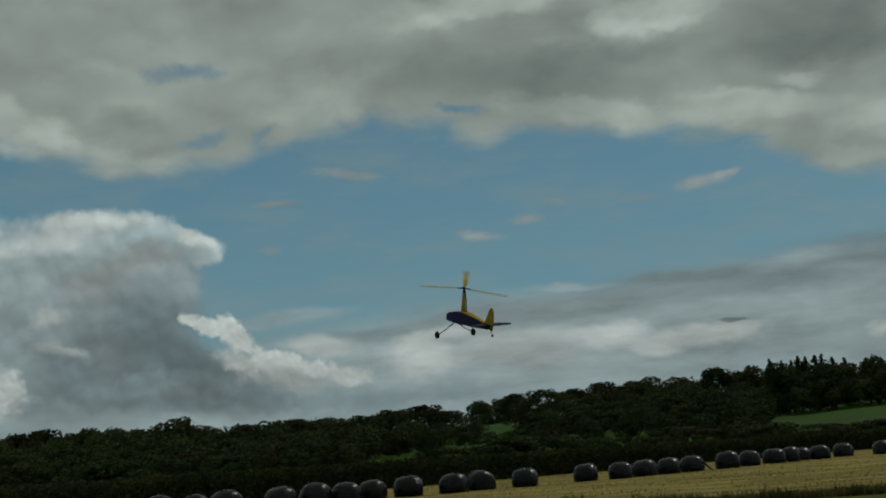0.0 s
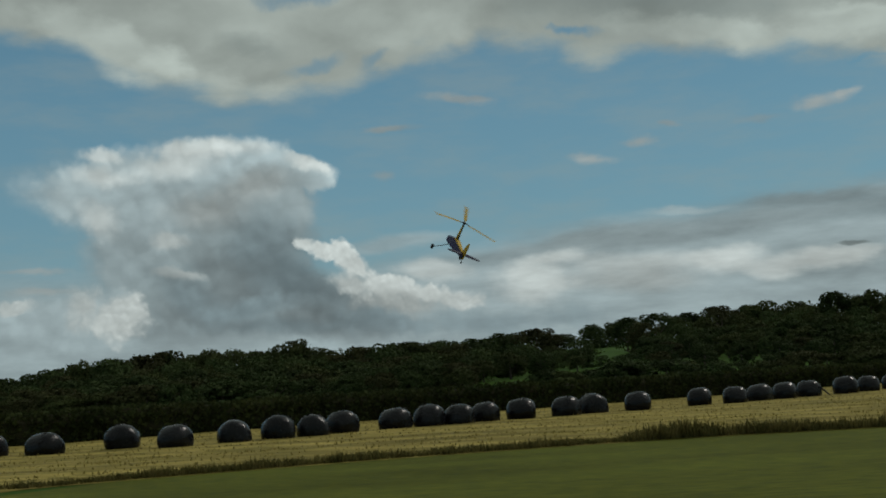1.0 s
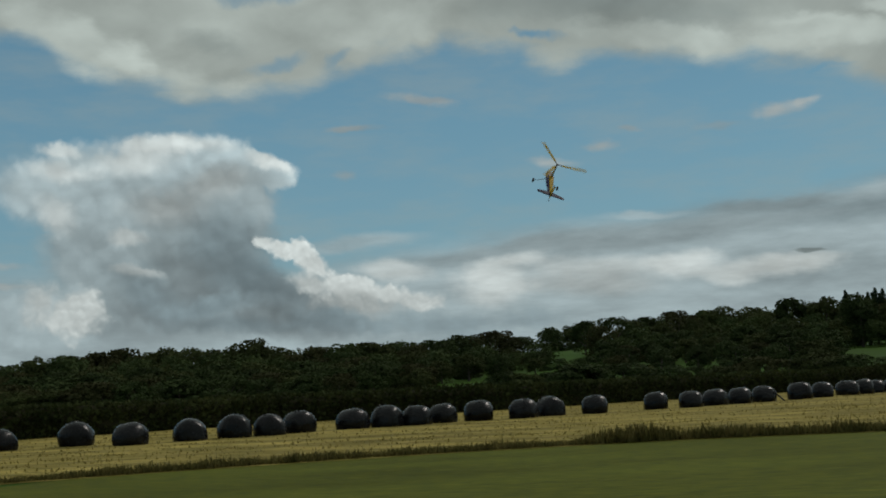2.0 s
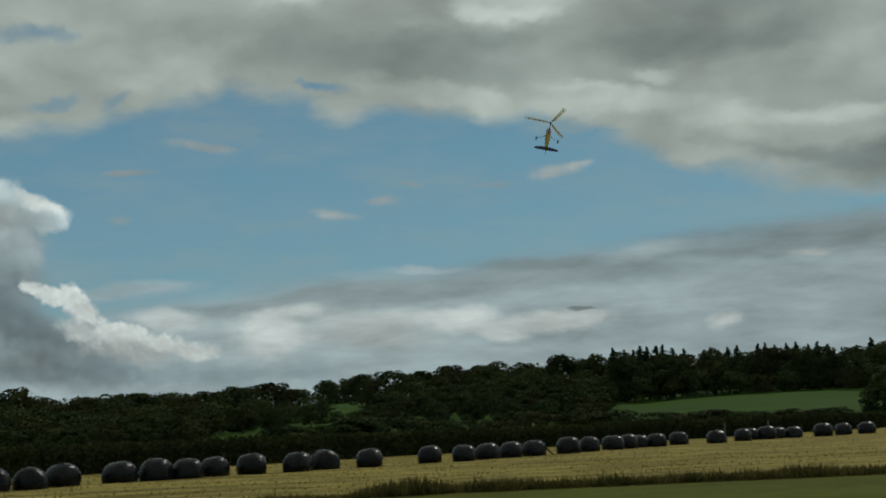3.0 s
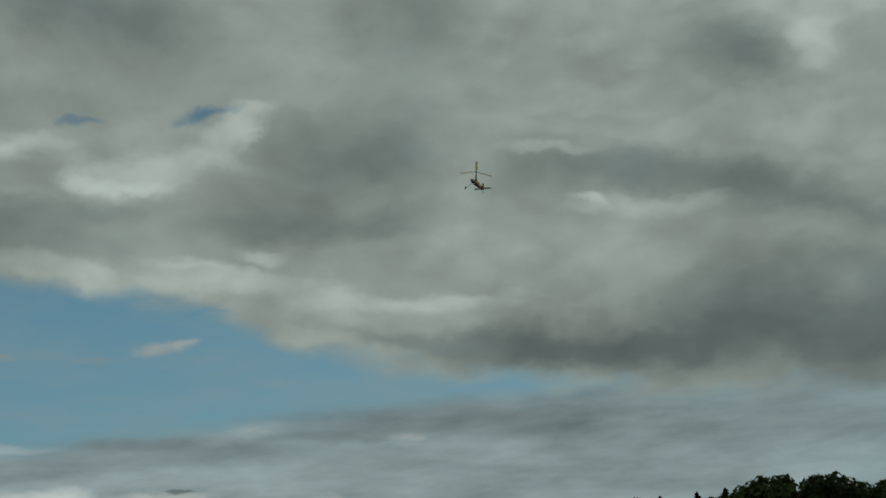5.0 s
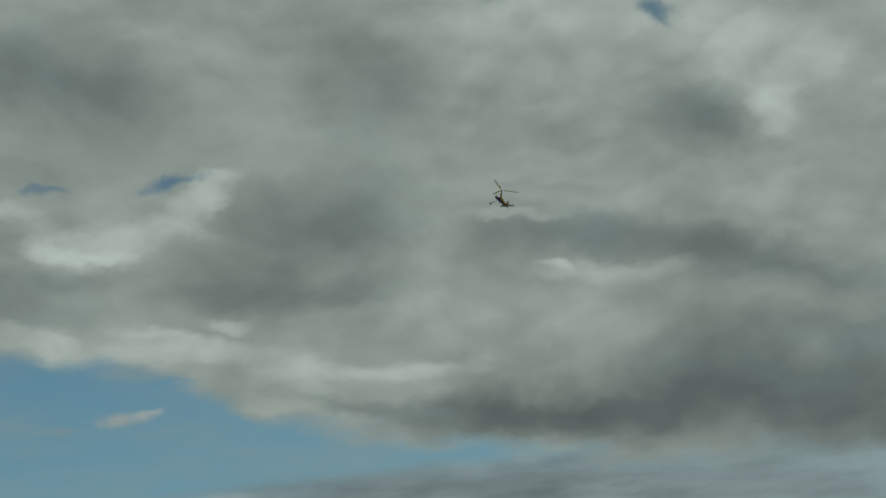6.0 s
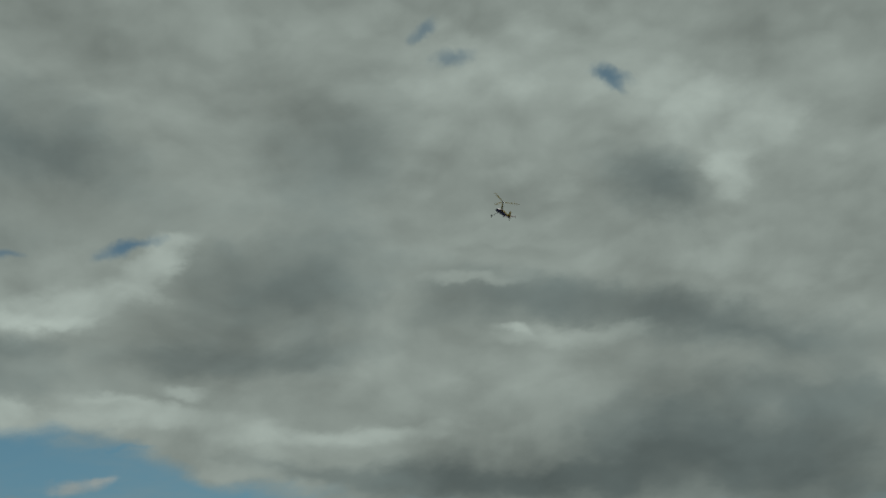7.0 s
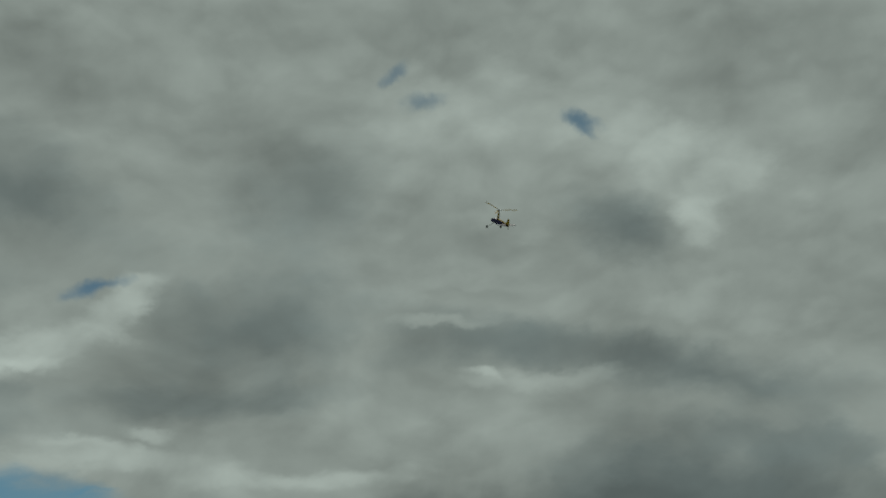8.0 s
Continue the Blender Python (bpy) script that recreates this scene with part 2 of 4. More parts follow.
def build_world():
    world = bpy.data.worlds.new("sky")
    world.use_nodes = True
    scene.world = world
    k = Nodes(world.node_tree)
    way = k.n("ShaderNodeTexCoord").outputs["Generated"]
    sep = k.n("ShaderNodeSeparateXYZ")
    k.put(sep.inputs[0], way)
    x, y, z = sep.outputs
    az = k.math("MULTIPLY", k.math("ARCTAN2", x, y), 57.29578)
    el = k.math("MULTIPLY", k.math("ARCSINE", z), 57.29578)
    com = k.n("ShaderNodeCombineXYZ")
    k.put(com.inputs[0], az)
    k.put(com.inputs[1], el)
    flat = com.outputs[0]

    # clear air between the clouds: the sky model, with thin haze evening it out
    sky = k.n("ShaderNodeTexSky", sky_type="NISHITA", sun_disc=False, sun_elevation=radians(SUN_EL),
              sun_rotation=radians(SUN_AZ), altitude=100.0, air_density=1.0, dust_density=0.6, ozone_density=3.0)
    haze = k.ramp(k.remap(el, 0, 40, 0, 1, False), [(0, (2.1, 3.3, 3.8)), (.16, (1.5, 3.05, 3.8)), (.30, (1.12, 2.65, 3.6)), (.42, (.85, 2.2, 3.2)), (.54, (.65, 1.4, 2.1)), (.7, (.5, 1.0, 1.5)), (1, (.45, 1.0, 1.6))])
    clear = k.mix(0.72, k.mix(1.0, sky.outputs[0], (0.40, 0.60, 0.55, 1), "MULTIPLY"), haze)

    def after(v, colour):
        """Makes v wait for colour, so that the clouds are worked out one after the other."""
        return k.vec("MULTIPLY_ADD", colour, (1e-7, 1e-7, 0), v)

    # Ragged edges: the place is pushed about by noise before each cloud's oval is drawn.
    def pushed(amounts):
        v = flat
        for scale, amp, detail, stretch in amounts:
            s = k.vec("MULTIPLY", flat, (stretch, 1, 1))
            d = k.vec("SUBTRACT", k.noise(s, scale, detail, 0.6, colour=True), (0.5, 0.5, 0.5))
            v = k.vec("ADD", v, k.vec("MULTIPLY", d, (amp / stretch, amp, 0)))
        return v

    soft_place = pushed([(0.5, 1.1, 6, 0.4)])
    puff_place = pushed([(0.5, 0.9, 3, 1.0), (1.9, 0.34, 4, 1.0)])
    sheet_place = pushed([(0.22, 1.8, 4, 0.6), (0.8, 1.2, 6, 0.6)])

    def billow(place, scales):
        total = None
        for scale, weight in scales:
            v = k.n("ShaderNodeTexVoronoi", feature="SMOOTH_F1")
            k.put(v.inputs["Vector"], place)
            v.inputs["Scale"].default_value = scale
            v.inputs["Smoothness"].default_value = 0.35
            w = k.math("MULTIPLY", v.outputs["Distance"], weight)
            total = w if total is None else k.math("ADD", total, w)
        return total

    puffs = billow(puff_place, ((0.55, .5), (1.3, .32), (3.0, .18)))
    sheet_noise = k.noise(k.vec("MULTIPLY", flat, (0.7, 1, 1)), 0.2, 8, 0.52, 0.3)
    sheet_puffs = billow(k.vec("MULTIPLY", sheet_place, (0.6, 1, 1)), ((0.28, .55), (0.8, .45)))
    fine = k.noise(k.vec("MULTIPLY", flat, (0.26, 1, 1)), 0.8, 7, 0.58, 0.08)
    broad = billow(puff_place, ((0.55, .6), (1.3, .4)))
    raised = k.vec("ADD", puff_place, (0.12, 0.30, 0))
    relief = k.math("SUBTRACT", billow(raised, ((0.55, .6), (1.3, .4))), broad)
    sheet_raised = k.vec("MULTIPLY", k.vec("ADD", sheet_place, (0.2, 0.5, 0)), (0.6, 1, 1))
    sheet_relief = k.math("SUBTRACT", billow(sheet_raised, ((0.28, .55), (0.8, .45))), sheet_puffs)

    curds = billow(puff_place, ((0.9, .5), (2.0, .34), (4.2, .16)))
    curd_relief = k.math("SUBTRACT", billow(k.vec("ADD", puff_place, (0.06, 0.14, 0)), ((0.9, .5), (2.0, .34), (4.2, .16))), curds)
    curd_shade = k.math("MULTIPLY_ADD", curd_relief, 0.55, k.remap(curds, 0.1, 0.6, 1.07, 0.90, False))

    low_shade = k.remap(fine, 0.3, 0.7, 0.76, 1.24, False)
    puff_shade = k.math("ADD", k.remap(puffs, 0.1, 0.65, 1.09, 0.89, False), k.math("MULTIPLY", k.math("SUBTRACT", fine, 0.5), 0.3))
    puff_shade = k.math("MULTIPLY_ADD", relief, 0.6, puff_shade)
    sheet_shade = k.math("ADD", k.remap(sheet_puffs, 0.1, 0.65, 1.05, 0.95, False), k.math("MULTIPLY", k.math("SUBTRACT", sheet_noise, 0.5), 1.05))
    sheet_shade = k.math("MULTIPLY_ADD", sheet_relief, 0.28, sheet_shade)

    def paint(colour, blobs, place, tint, shade, swell=None, swell_amount=0.0):
        for a, e, ra, re, tilt, tone, edge, opacity in blobs:
            m = k.n("ShaderNodeMapping", vector_type="TEXTURE")
            k.put(m.inputs["Vector"], after(place, colour))
            m.inputs["Location"].default_value = (a, e, 0)
            m.inputs["Rotation"].default_value = (0, 0, radians(tilt))
            m.inputs["Scale"].default_value = (ra, re, 1)
            r = k.vec("LENGTH", m.outputs[0])
            if swell is not None:
                r = k.math("MULTIPLY_ADD", k.math("SUBTRACT", swell, 0.38), swell_amount, r)
            alpha = k.remap(r, 1 + edge * 0.5, max(0.05, 1 - edge * 0.8), 0.0, opacity)
            cool = min(1.0, max(0.0, (0.30 - tone) / 0.12))      # thick cloud in its own shade is cooler
            c = k.vec("SCALE", tuple((v + (w - v) * cool) * tone * 10 for v, w in zip(tint, SLATE if tint in (GREY, WHITE) else tint)))
            k.put(c.node.inputs["Scale"], k.math("MULTIPLY_ADD", alpha, 1e-7, shade))
            colour = k.mix(alpha, colour, c)
        return colour

    veil = k.vec("SCALE", tuple(v * 3.3 for v in GREY))
    k.put(veil.node.inputs["Scale"], 1.0)
    col = k.mix(k.remap(k.noise(k.vec("MULTIPLY", flat, (0.3, 1, 1)), 0.5, 6, 0.6), 0.38, 0.75, 0.08, 0.36), clear, veil)
    col = paint(col, LOW_BAND, soft_place, COOL, low_shade)
    col = paint(col, LOW_STREAK, soft_place, COOL, low_shade)
    col = paint(col, LOW_LIGHT, soft_place, WHITE, low_shade, puffs, 0.5)
    col = paint(col, TOWER, puff_place, COOL, puff_shade, puffs, 0.45)
    col = paint(col, TOWER_LIGHT, puff_place, WHITE, puff_shade, puffs, 0.8)
    col = paint(col, TOWER_SHADE, puff_place, STORM, puff_shade, puffs, 0.8)
    col = paint(col, TOWER_FRONT, puff_place, WHITE, curd_shade, curds, 1.0)
    col = paint(col, SMALL, soft_place, WHITE, low_shade, puffs, 1.1)
    rim = k.ramp(k.remap(az, -40, 60, 0, 1, False), [((a + 40) / 100, (e / 20,) * 3) for a, e in RIM])
    wob = k.math("MULTIPLY", k.math("SUBTRACT", k.noise(k.vec("MULTIPLY", flat, (0.4, 1, 1)), 0.55, 6, 0.6), 0.5), 2.0)
    wob = k.math("MULTIPLY_ADD", k.math("SUBTRACT", 0.38, sheet_puffs), 1.6, wob)
    lift = k.math("SUBTRACT", k.math("ADD", el, wob), k.math("MULTIPLY", rim, 20.0))
    deck = k.remap(lift, -0.5, 0.8)
    base = k.vec("SCALE", tuple(v * 3.5 for v in GREY))
    k.put(base.node.inputs["Scale"], sheet_shade)
    over = base
    for blobs in (DECK_DARK, DECK_LEFT, DECK_MIDDLE, DECK_TOP, DECK_LIGHT):
        over = paint(over, blobs, sheet_place, GREY, sheet_shade, sheet_puffs, 1.0)
    col = k.mix(deck, col, over)
    for a, e, ra, re, tilt, _, edge, opacity in HOLES:
        m = k.n("ShaderNodeMapping", vector_type="TEXTURE")
        k.put(m.inputs["Vector"], after(puff_place, col))
        m.inputs["Location"].default_value = (a, e, 0)
        m.inputs["Rotation"].default_value = (0, 0, radians(tilt))
        m.inputs["Scale"].default_value = (ra, re, 1)
        r = k.math("MULTIPLY_ADD", k.math("SUBTRACT", puffs, 0.38), 1.2, k.vec("LENGTH", m.outputs[0]))
        col = k.mix(k.remap(r, 1 + edge * 0.5, 1 - edge * 0.8, 0.0, opacity), col, clear)
    bg = k.n("ShaderNodeBackground")
    k.put(bg.inputs["Color"], col)
    bg.inputs["Strength"].default_value = 0.1
    out = k.n("ShaderNodeOutputWorld")
    k.t.links.new(bg.outputs[0], out.inputs["Surface"])


build_world()

lamp = bpy.data.lights.new("sun", "SUN")
lamp.energy, lamp.angle, lamp.color = 0.95, radians(12), (1.0, 0.95, 0.86)
sun = new("sun", lamp)
_a, _e = radians(SUN_AZ), radians(SUN_EL)
sun.matrix_world = look((math.sin(_a) * math.cos(_e) * 50, math.cos(_a) * math.cos(_e) * 50, math.sin(_e) * 50), (0, 0, 0))


# ---- materials ----
def surface(name, colours, scale=8.0, rough=0.8, metal=0.0, bump=0.0, bump_scale=None, stretch=(1, 1, 1), detail=5,
            random_tone=0.0, island_tone=0.0, wide=0.0, wide_scale=0.3, trans=0.0, coat=0.0, shine=0.5):
    """colours: two or three stops of a noise; wide: a second, coarser variation in tone."""
    mat = bpy.data.materials.new(name)
    mat.use_nodes = True
    k = Nodes(mat.node_tree)
    place = k.vec("MULTIPLY", k.n("ShaderNodeTexCoord").outputs["Object"], stretch)
    f = k.noise(place, scale, detail, 0.6)
    n = len(colours)
    col = k.ramp(k.remap(f, 0.3, 0.7, 0, 1, False), [(i / max(1, n - 1), c) for i, c in enumerate(colours)])
    if wide:
        g = k.noise(place, wide_scale, 3, 0.5, 0.3)
        s = k.remap(g, 0.3, 0.7, 1 - wide, 1 + wide, False)
        v = k.vec("SCALE", col)
        k.put(v.node.inputs["Scale"], s)
        col = v
    if random_tone:
        s = k.remap(k.n("ShaderNodeObjectInfo").outputs["Random"], 0, 1, 1 - random_tone, 1 + random_tone, False)
        v = k.vec("SCALE", col)
        k.put(v.node.inputs["Scale"], s)
        col = v
    if island_tone:
        s = k.remap(k.n("ShaderNodeNewGeometry").outputs["Random Per Island"], 0, 1, 1 - island_tone, 1 + island_tone, False)
        v = k.vec("SCALE", col)
        k.put(v.node.inputs["Scale"], s)
        col = v
    p = k.n("ShaderNodeBsdfPrincipled")
    k.put(p.inputs["Base Color"], col)
    k.put(p.inputs["Roughness"], k.remap(f, 0.3, 0.7, rough * 0.85, min(1, rough * 1.15), False))
    p.inputs["Metallic"].default_value = metal
    p.inputs["Specular IOR Level"].default_value = shine
    if coat:
        p.inputs["Coat Weight"].default_value = coat
    if bump:
        b = k.n("ShaderNodeBump")
        b.inputs["Strength"].default_value = 0.7
        b.inputs["Distance"].default_value = bump
        k.put(b.inputs["Height"], k.noise(place, bump_scale or scale, 6, 0.6))
        k.put(p.inputs["Normal"], b.outputs[0])
    last = p.outputs[0]
    if trans:
        t = k.n("ShaderNodeBsdfTranslucent")
        k.put(t.inputs["Color"], col)
        mx = k.n("ShaderNodeMixShader")
        mx.inputs[0].default_value = trans
        k.t.links.new(last, mx.inputs[1])
        k.t.links.new(t.outputs[0], mx.inputs[2])
        last = mx.outputs[0]
    o = k.n("ShaderNodeOutputMaterial")
    k.t.links.new(last, o.inputs["Surface"])
    return mat


M_MOWN = surface("mown_grass", [(.050, .064, .008), (.088, .100, .014), (.135, .138, .024)], 5, .9, 0, .03, 14, (.4, 1, 1), wide=.22, wide_scale=.35, shine=.05)
M_PASTURE = surface("pasture", [(.030, .070, .008), (.046, .094, .012)], .12, .9, wide=.15, wide_scale=.03, shine=.05)
M_STUBBLE = surface("hay_stubble", [(.12, .105, .024), (.25, .20, .055), (.36, .285, .09)], 1.1, .9, 0, .05, 5, (.4, 1.5, 1), wide=.38, wide_scale=.3, shine=.05)
M_HAY = surface("loose_hay", [(.17, .14, .04), (.34, .27, .10)], 3, .9, island_tone=.25, trans=.5, shine=.05)
M_ROUGH = surface("rough_grass", [(.06, .06, .018), (.19, .155, .055)], 2, .9, island_tone=.45, trans=.3, shine=.05)
M_WEED = surface("swath_weeds", [(.17, .145, .042), (.27, .22, .07)], 2, .9, island_tone=.25, trans=.5, shine=.05)
M_LEAF = surface("oak_leaves", [(.033, .050, .018), (.058, .076, .027)], .35, .8, random_tone=.25, island_tone=.25, trans=.12, shine=.05)
M_LEAF2 = surface("ash_leaves", [(.042, .054, .019), (.074, .083, .030)], .35, .8, random_tone=.25, island_tone=.25, trans=.12, shine=.05)
M_RUSSET = surface("turning_leaves", [(.044, .048, .019), (.070, .068, .028)], .35, .8, random_tone=.25, island_tone=.25, trans=.12, shine=.05)
M_NEEDLE = surface("spruce_needles", [(.020, .036, .020), (.036, .054, .026)], .6, .85, random_tone=.25, island_tone=.3, trans=.12, shine=.05)
M_BARK = surface("bark", [(.05, .04, .03), (.11, .09, .07)], 3, .95, 0, .03, 8, (1, 1, .3))
M_HEDGE = surface("hawthorn_leaves", [(.026, .038, .013), (.055, .062, .023)], .5, .85, island_tone=.45, trans=.25, wide=.25, wide_scale=.2, shine=.05)
# near-black green: the shade inside the hedge, put into the colour
M_HEDGE_CORE = surface("hedge_inner_shade", [(.018, .018, .010), (.035, .032, .016)], 2, .95, 0, .1, 3, shine=.05)
M_FILM = surface("black_stretch_film", [(.004, .004, .005), (.010, .010, .012)], 3, .27, 0, .035, 4, (1, .35, 1), random_tone=.3, wide=.3, wide_scale=2.2, shine=.19)
M_BLUE = surface("purple_blue_film", [(.016, .010, .062), (.026, .016, .095)], 9, .5, 0, .002, 14, wide=.12, wide_scale=3, shine=.2)
M_YELLOW = surface("yellow_film", [(.50, .31, .03), (.62, .40, .05)], 9, .6, 0, .002, 14, wide=.12, wide_scale=3, trans=.15, shine=.15)
M_BLADE = surface("yellow_blade_film", [(.42, .28, .03), (.54, .37, .05)], 9, .65, wide=.18, wide_scale=4, trans=.12, shine=.12)
M_NAVY = surface("dark_blue_film", [(.008, .009, .035), (.014, .015, .055)], 9, .6, wide=.1, wide_scale=3, shine=.12)
M_BLACK = surface("black_plastic", [(.012, .012, .012), (.022, .022, .022)], 20, .5)
M_RUBBER = surface("rubber", [(.010, .010, .010), (.02, .02, .02)], 30, .75)
M_WIRE = surface("steel_wire", [(.10, .10, .10), (.17, .17, .17)], 30, .4, .8)
M_POST = surface("weathered_post", [(.14, .12, .09), (.24, .21, .17)], 5, .9, 0, .01, 12, (1, 1, .2))


# ---- building helpers ----
def obj(name, bm, mat, parent=None, smooth=False):
    me = bpy.data.meshes.new(name)
    bm.to_mesh(me)
    bm.free()
    for m in (mat if isinstance(mat, (list, tuple)) else [mat]):
        me.materials.append(m)
    if smooth:
        me.polygons.foreach_set("use_smooth", [True] * len(me.polygons))
    ob = new(name, me)
    if parent:
        ob.parent = parent
    return ob


def part(name, bm, mat, parent, label="", smooth=False):
    return tagged(obj(name, bm, mat, parent, smooth), label)


def cards(name, centres, sizes, mat, parent=None, flat=0.0, seed=1, pointed=False, tall=1.0, facing=None):
    """Many small leaf faces, each bent along its middle, as one mesh."""
    rng = np.random.default_rng(seed)
    n = len(centres)
    nrm = rng.normal(size=(n, 3))
    if facing is not None:
        nrm = nrm * 0.8 + facing * 1.1
    nrm[:, 2] = nrm[:, 2] * (1 - flat)
    nrm /= np.linalg.norm(nrm, axis=1)[:, None]
    ref = np.tile((0., 0., 1.), (n, 1)) if pointed else rng.normal(size=(n, 3))
    u = np.cross(nrm, ref)
    u /= np.linalg.norm(u, axis=1)[:, None] + 1e-9
    v = np.cross(u, nrm)
    if pointed:
        v = np.tile((0., 0., 1.), (n, 1)) + rng.normal(size=(n, 3)) * 0.3
    s = np.asarray(sizes)[:, None]
    bend = nrm * s * 0.25
    if pointed:
        w = s * tall
        P = np.stack([centres - u * s * .5, centres + u * s * .5, centres + v * w * .6 + u * s * .35 + bend, centres + v * w * 1.2, centres + v * w * .6 - u * s * .35], 1)
        m = 5
    else:
        P = np.stack([centres - u * s * .55 - v * s * .1, centres - v * s * .5 + bend * .4, centres + u * s * .55 + v * s * .1,
                      centres + v * s * .55 + bend], 1)
        m = 4
    me = bpy.data.meshes.new(name)
    me.from_pydata(P.reshape(-1, 3).tolist(), [], np.arange(n * m).reshape(n, m).tolist())
    me.materials.append(mat)
    ob = new(name, me)
    if parent:
        ob.parent = parent
    return ob


def loft(rings, closed=True, caps=True):
    """A skin over rings of points."""
    bm = bmesh.new()
    vs = [[bm.verts.new(p) for p in r] for r in rings]
    n = len(rings[0])
    for a, b in zip(vs, vs[1:]):
        for i in range(n if closed else n - 1):
            bm.faces.new((a[i], a[(i + 1) % n], b[(i + 1) % n], b[i]))
    if caps:
        bm.faces.new(list(reversed(vs[0])))
        bm.faces.new(vs[-1])
    bmesh.ops.recalc_face_normals(bm, faces=bm.faces)
    return bm


def tube(points, radii, sides=8):
    rings = []
    pts = [Vector(p) for p in points]
    for i, p in enumerate(pts):
        d = (pts[min(i + 1, len(pts) - 1)] - pts[max(i - 1, 0)]).normalized()
        a = d.orthogonal().normalized()
        b = d.cross(a)
        rings.append([p + (a * math.cos(t) + b * math.sin(t)) * radii[i] for t in (2 * math.pi * j / sides for j in range(sides))])
    return loft(rings)


def smooth01(a, b, x):
    t = min(1.0, max(0.0, (x - a) / (b - a)))
    return t * t * (3 - 2 * t)


# ---- the lie of the land ----
HEDGE_Y0, HEDGE_SLOPE = 80.0, 0.80         # the hedge runs along y = 80 + 0.8 x


def behind(x, y):
    """Metres behind the hedge line."""
    return (y - HEDGE_Y0 - HEDGE_SLOPE * x) / math.hypot(1, HEDGE_SLOPE)


def land(x, y):
    """Height of the ground: level up to the hedge, then a hillside that rises to the right."""
    n = behind(x, y) - 6
    if n <= 0:
        return 0.0
    a = math.degrees(math.atan2(x, y)) if y > 0 else (90 if x > 0 else -90)
    s = smooth01(-14, 4, a) * float(np.interp(a, (4, 15, 24, 31, 45), (.05, .058, .11, .135, .16)))
    n = n if n < 300 else 300 + (n - 300) * 0.1
    return s * (n + 0.4 * math.sin(n * 0.05) * min(1, n / 30))


def rough_y(x):
    """The line where the mown grass meets the hay field."""
    return 31.4 + 0.28 * x - 0.018 * x * x if -12 < x < 4 else (29.0 + 0.55 * x if x <= -12 else 32.2 - 0.02 * (x - 4) ** 1.3)


def build_ground():
    bm = bmesh.new()
    radii = [0.0] + [2.0 * 1.085 ** i for i in range(86)]
    azs = 168
    rings = []
    for r in radii[1:]:
        ring = []
        for j in range(azs):
            a = 2 * math.pi * j / azs
            x, y = r * math.sin(a), r * math.cos(a)
            ring.append(bm.verts.new((x, y, land(x, y))))
        rings.append(ring)
    c = bm.verts.new((0, 0, 0))
    for j in range(azs):
        bm.faces.new((c, rings[0][(j + 1) % azs], rings[0][j]))
    for a, b in zip(rings, rings[1:]):
        for j in range(azs):
            bm.faces.new((a[j], a[(j + 1) % azs], b[(j + 1) % azs], b[j]))
    bmesh.ops.recalc_face_normals(bm, faces=bm.faces)
    g = obj("ground", bm, M_PASTURE, smooth=True)
    tagged(g, "green pasture rising to a hillside behind the hedge", "ground", kind="structure")

    def sheet(name, near, far, x0, x1, nx, ny, z, mat, label, cat):
        b = bmesh.new()
        grid = []
        for i in range(nx + 1):
            x = x0 + (x1 - x0) * i / nx
            row = []
            for j in range(ny + 1):
                y = near(x) + (far(x) - near(x)) * j / ny
                zz = (z if j else .013) + 0.05 * noise.noise((x * .35, y * .5, 3)) * (1 if 0 < j < ny else 0) * (1 if mat is M_STUBBLE else .2)
                row.append(b.verts.new((x, y, max(zz, 0.006))))
            grid.append(row)
        for i in range(nx):
            for j in range(ny):
                b.faces.new((grid[i][j], grid[i + 1][j], grid[i + 1][j + 1], grid[i][j + 1]))
        o = obj(name, b, mat, smooth=True)
        return tagged(o, label, cat, kind="structure")

    sheet("lawn", lambda x: -60, rough_y, -70, 90, 80, 40, 0.012, M_MOWN, "closely mown green airfield grass with faint mowing bands", "grass")
    sheet("field", rough_y, lambda x: max(rough_y(x) + 2, HEDGE_Y0 + HEDGE_SLOPE * x + 2.0), -55, 90, 140, 60, 0.05, M_STUBBLE,
          "pale yellow cut hay field with dry stubble", "field")


build_ground()


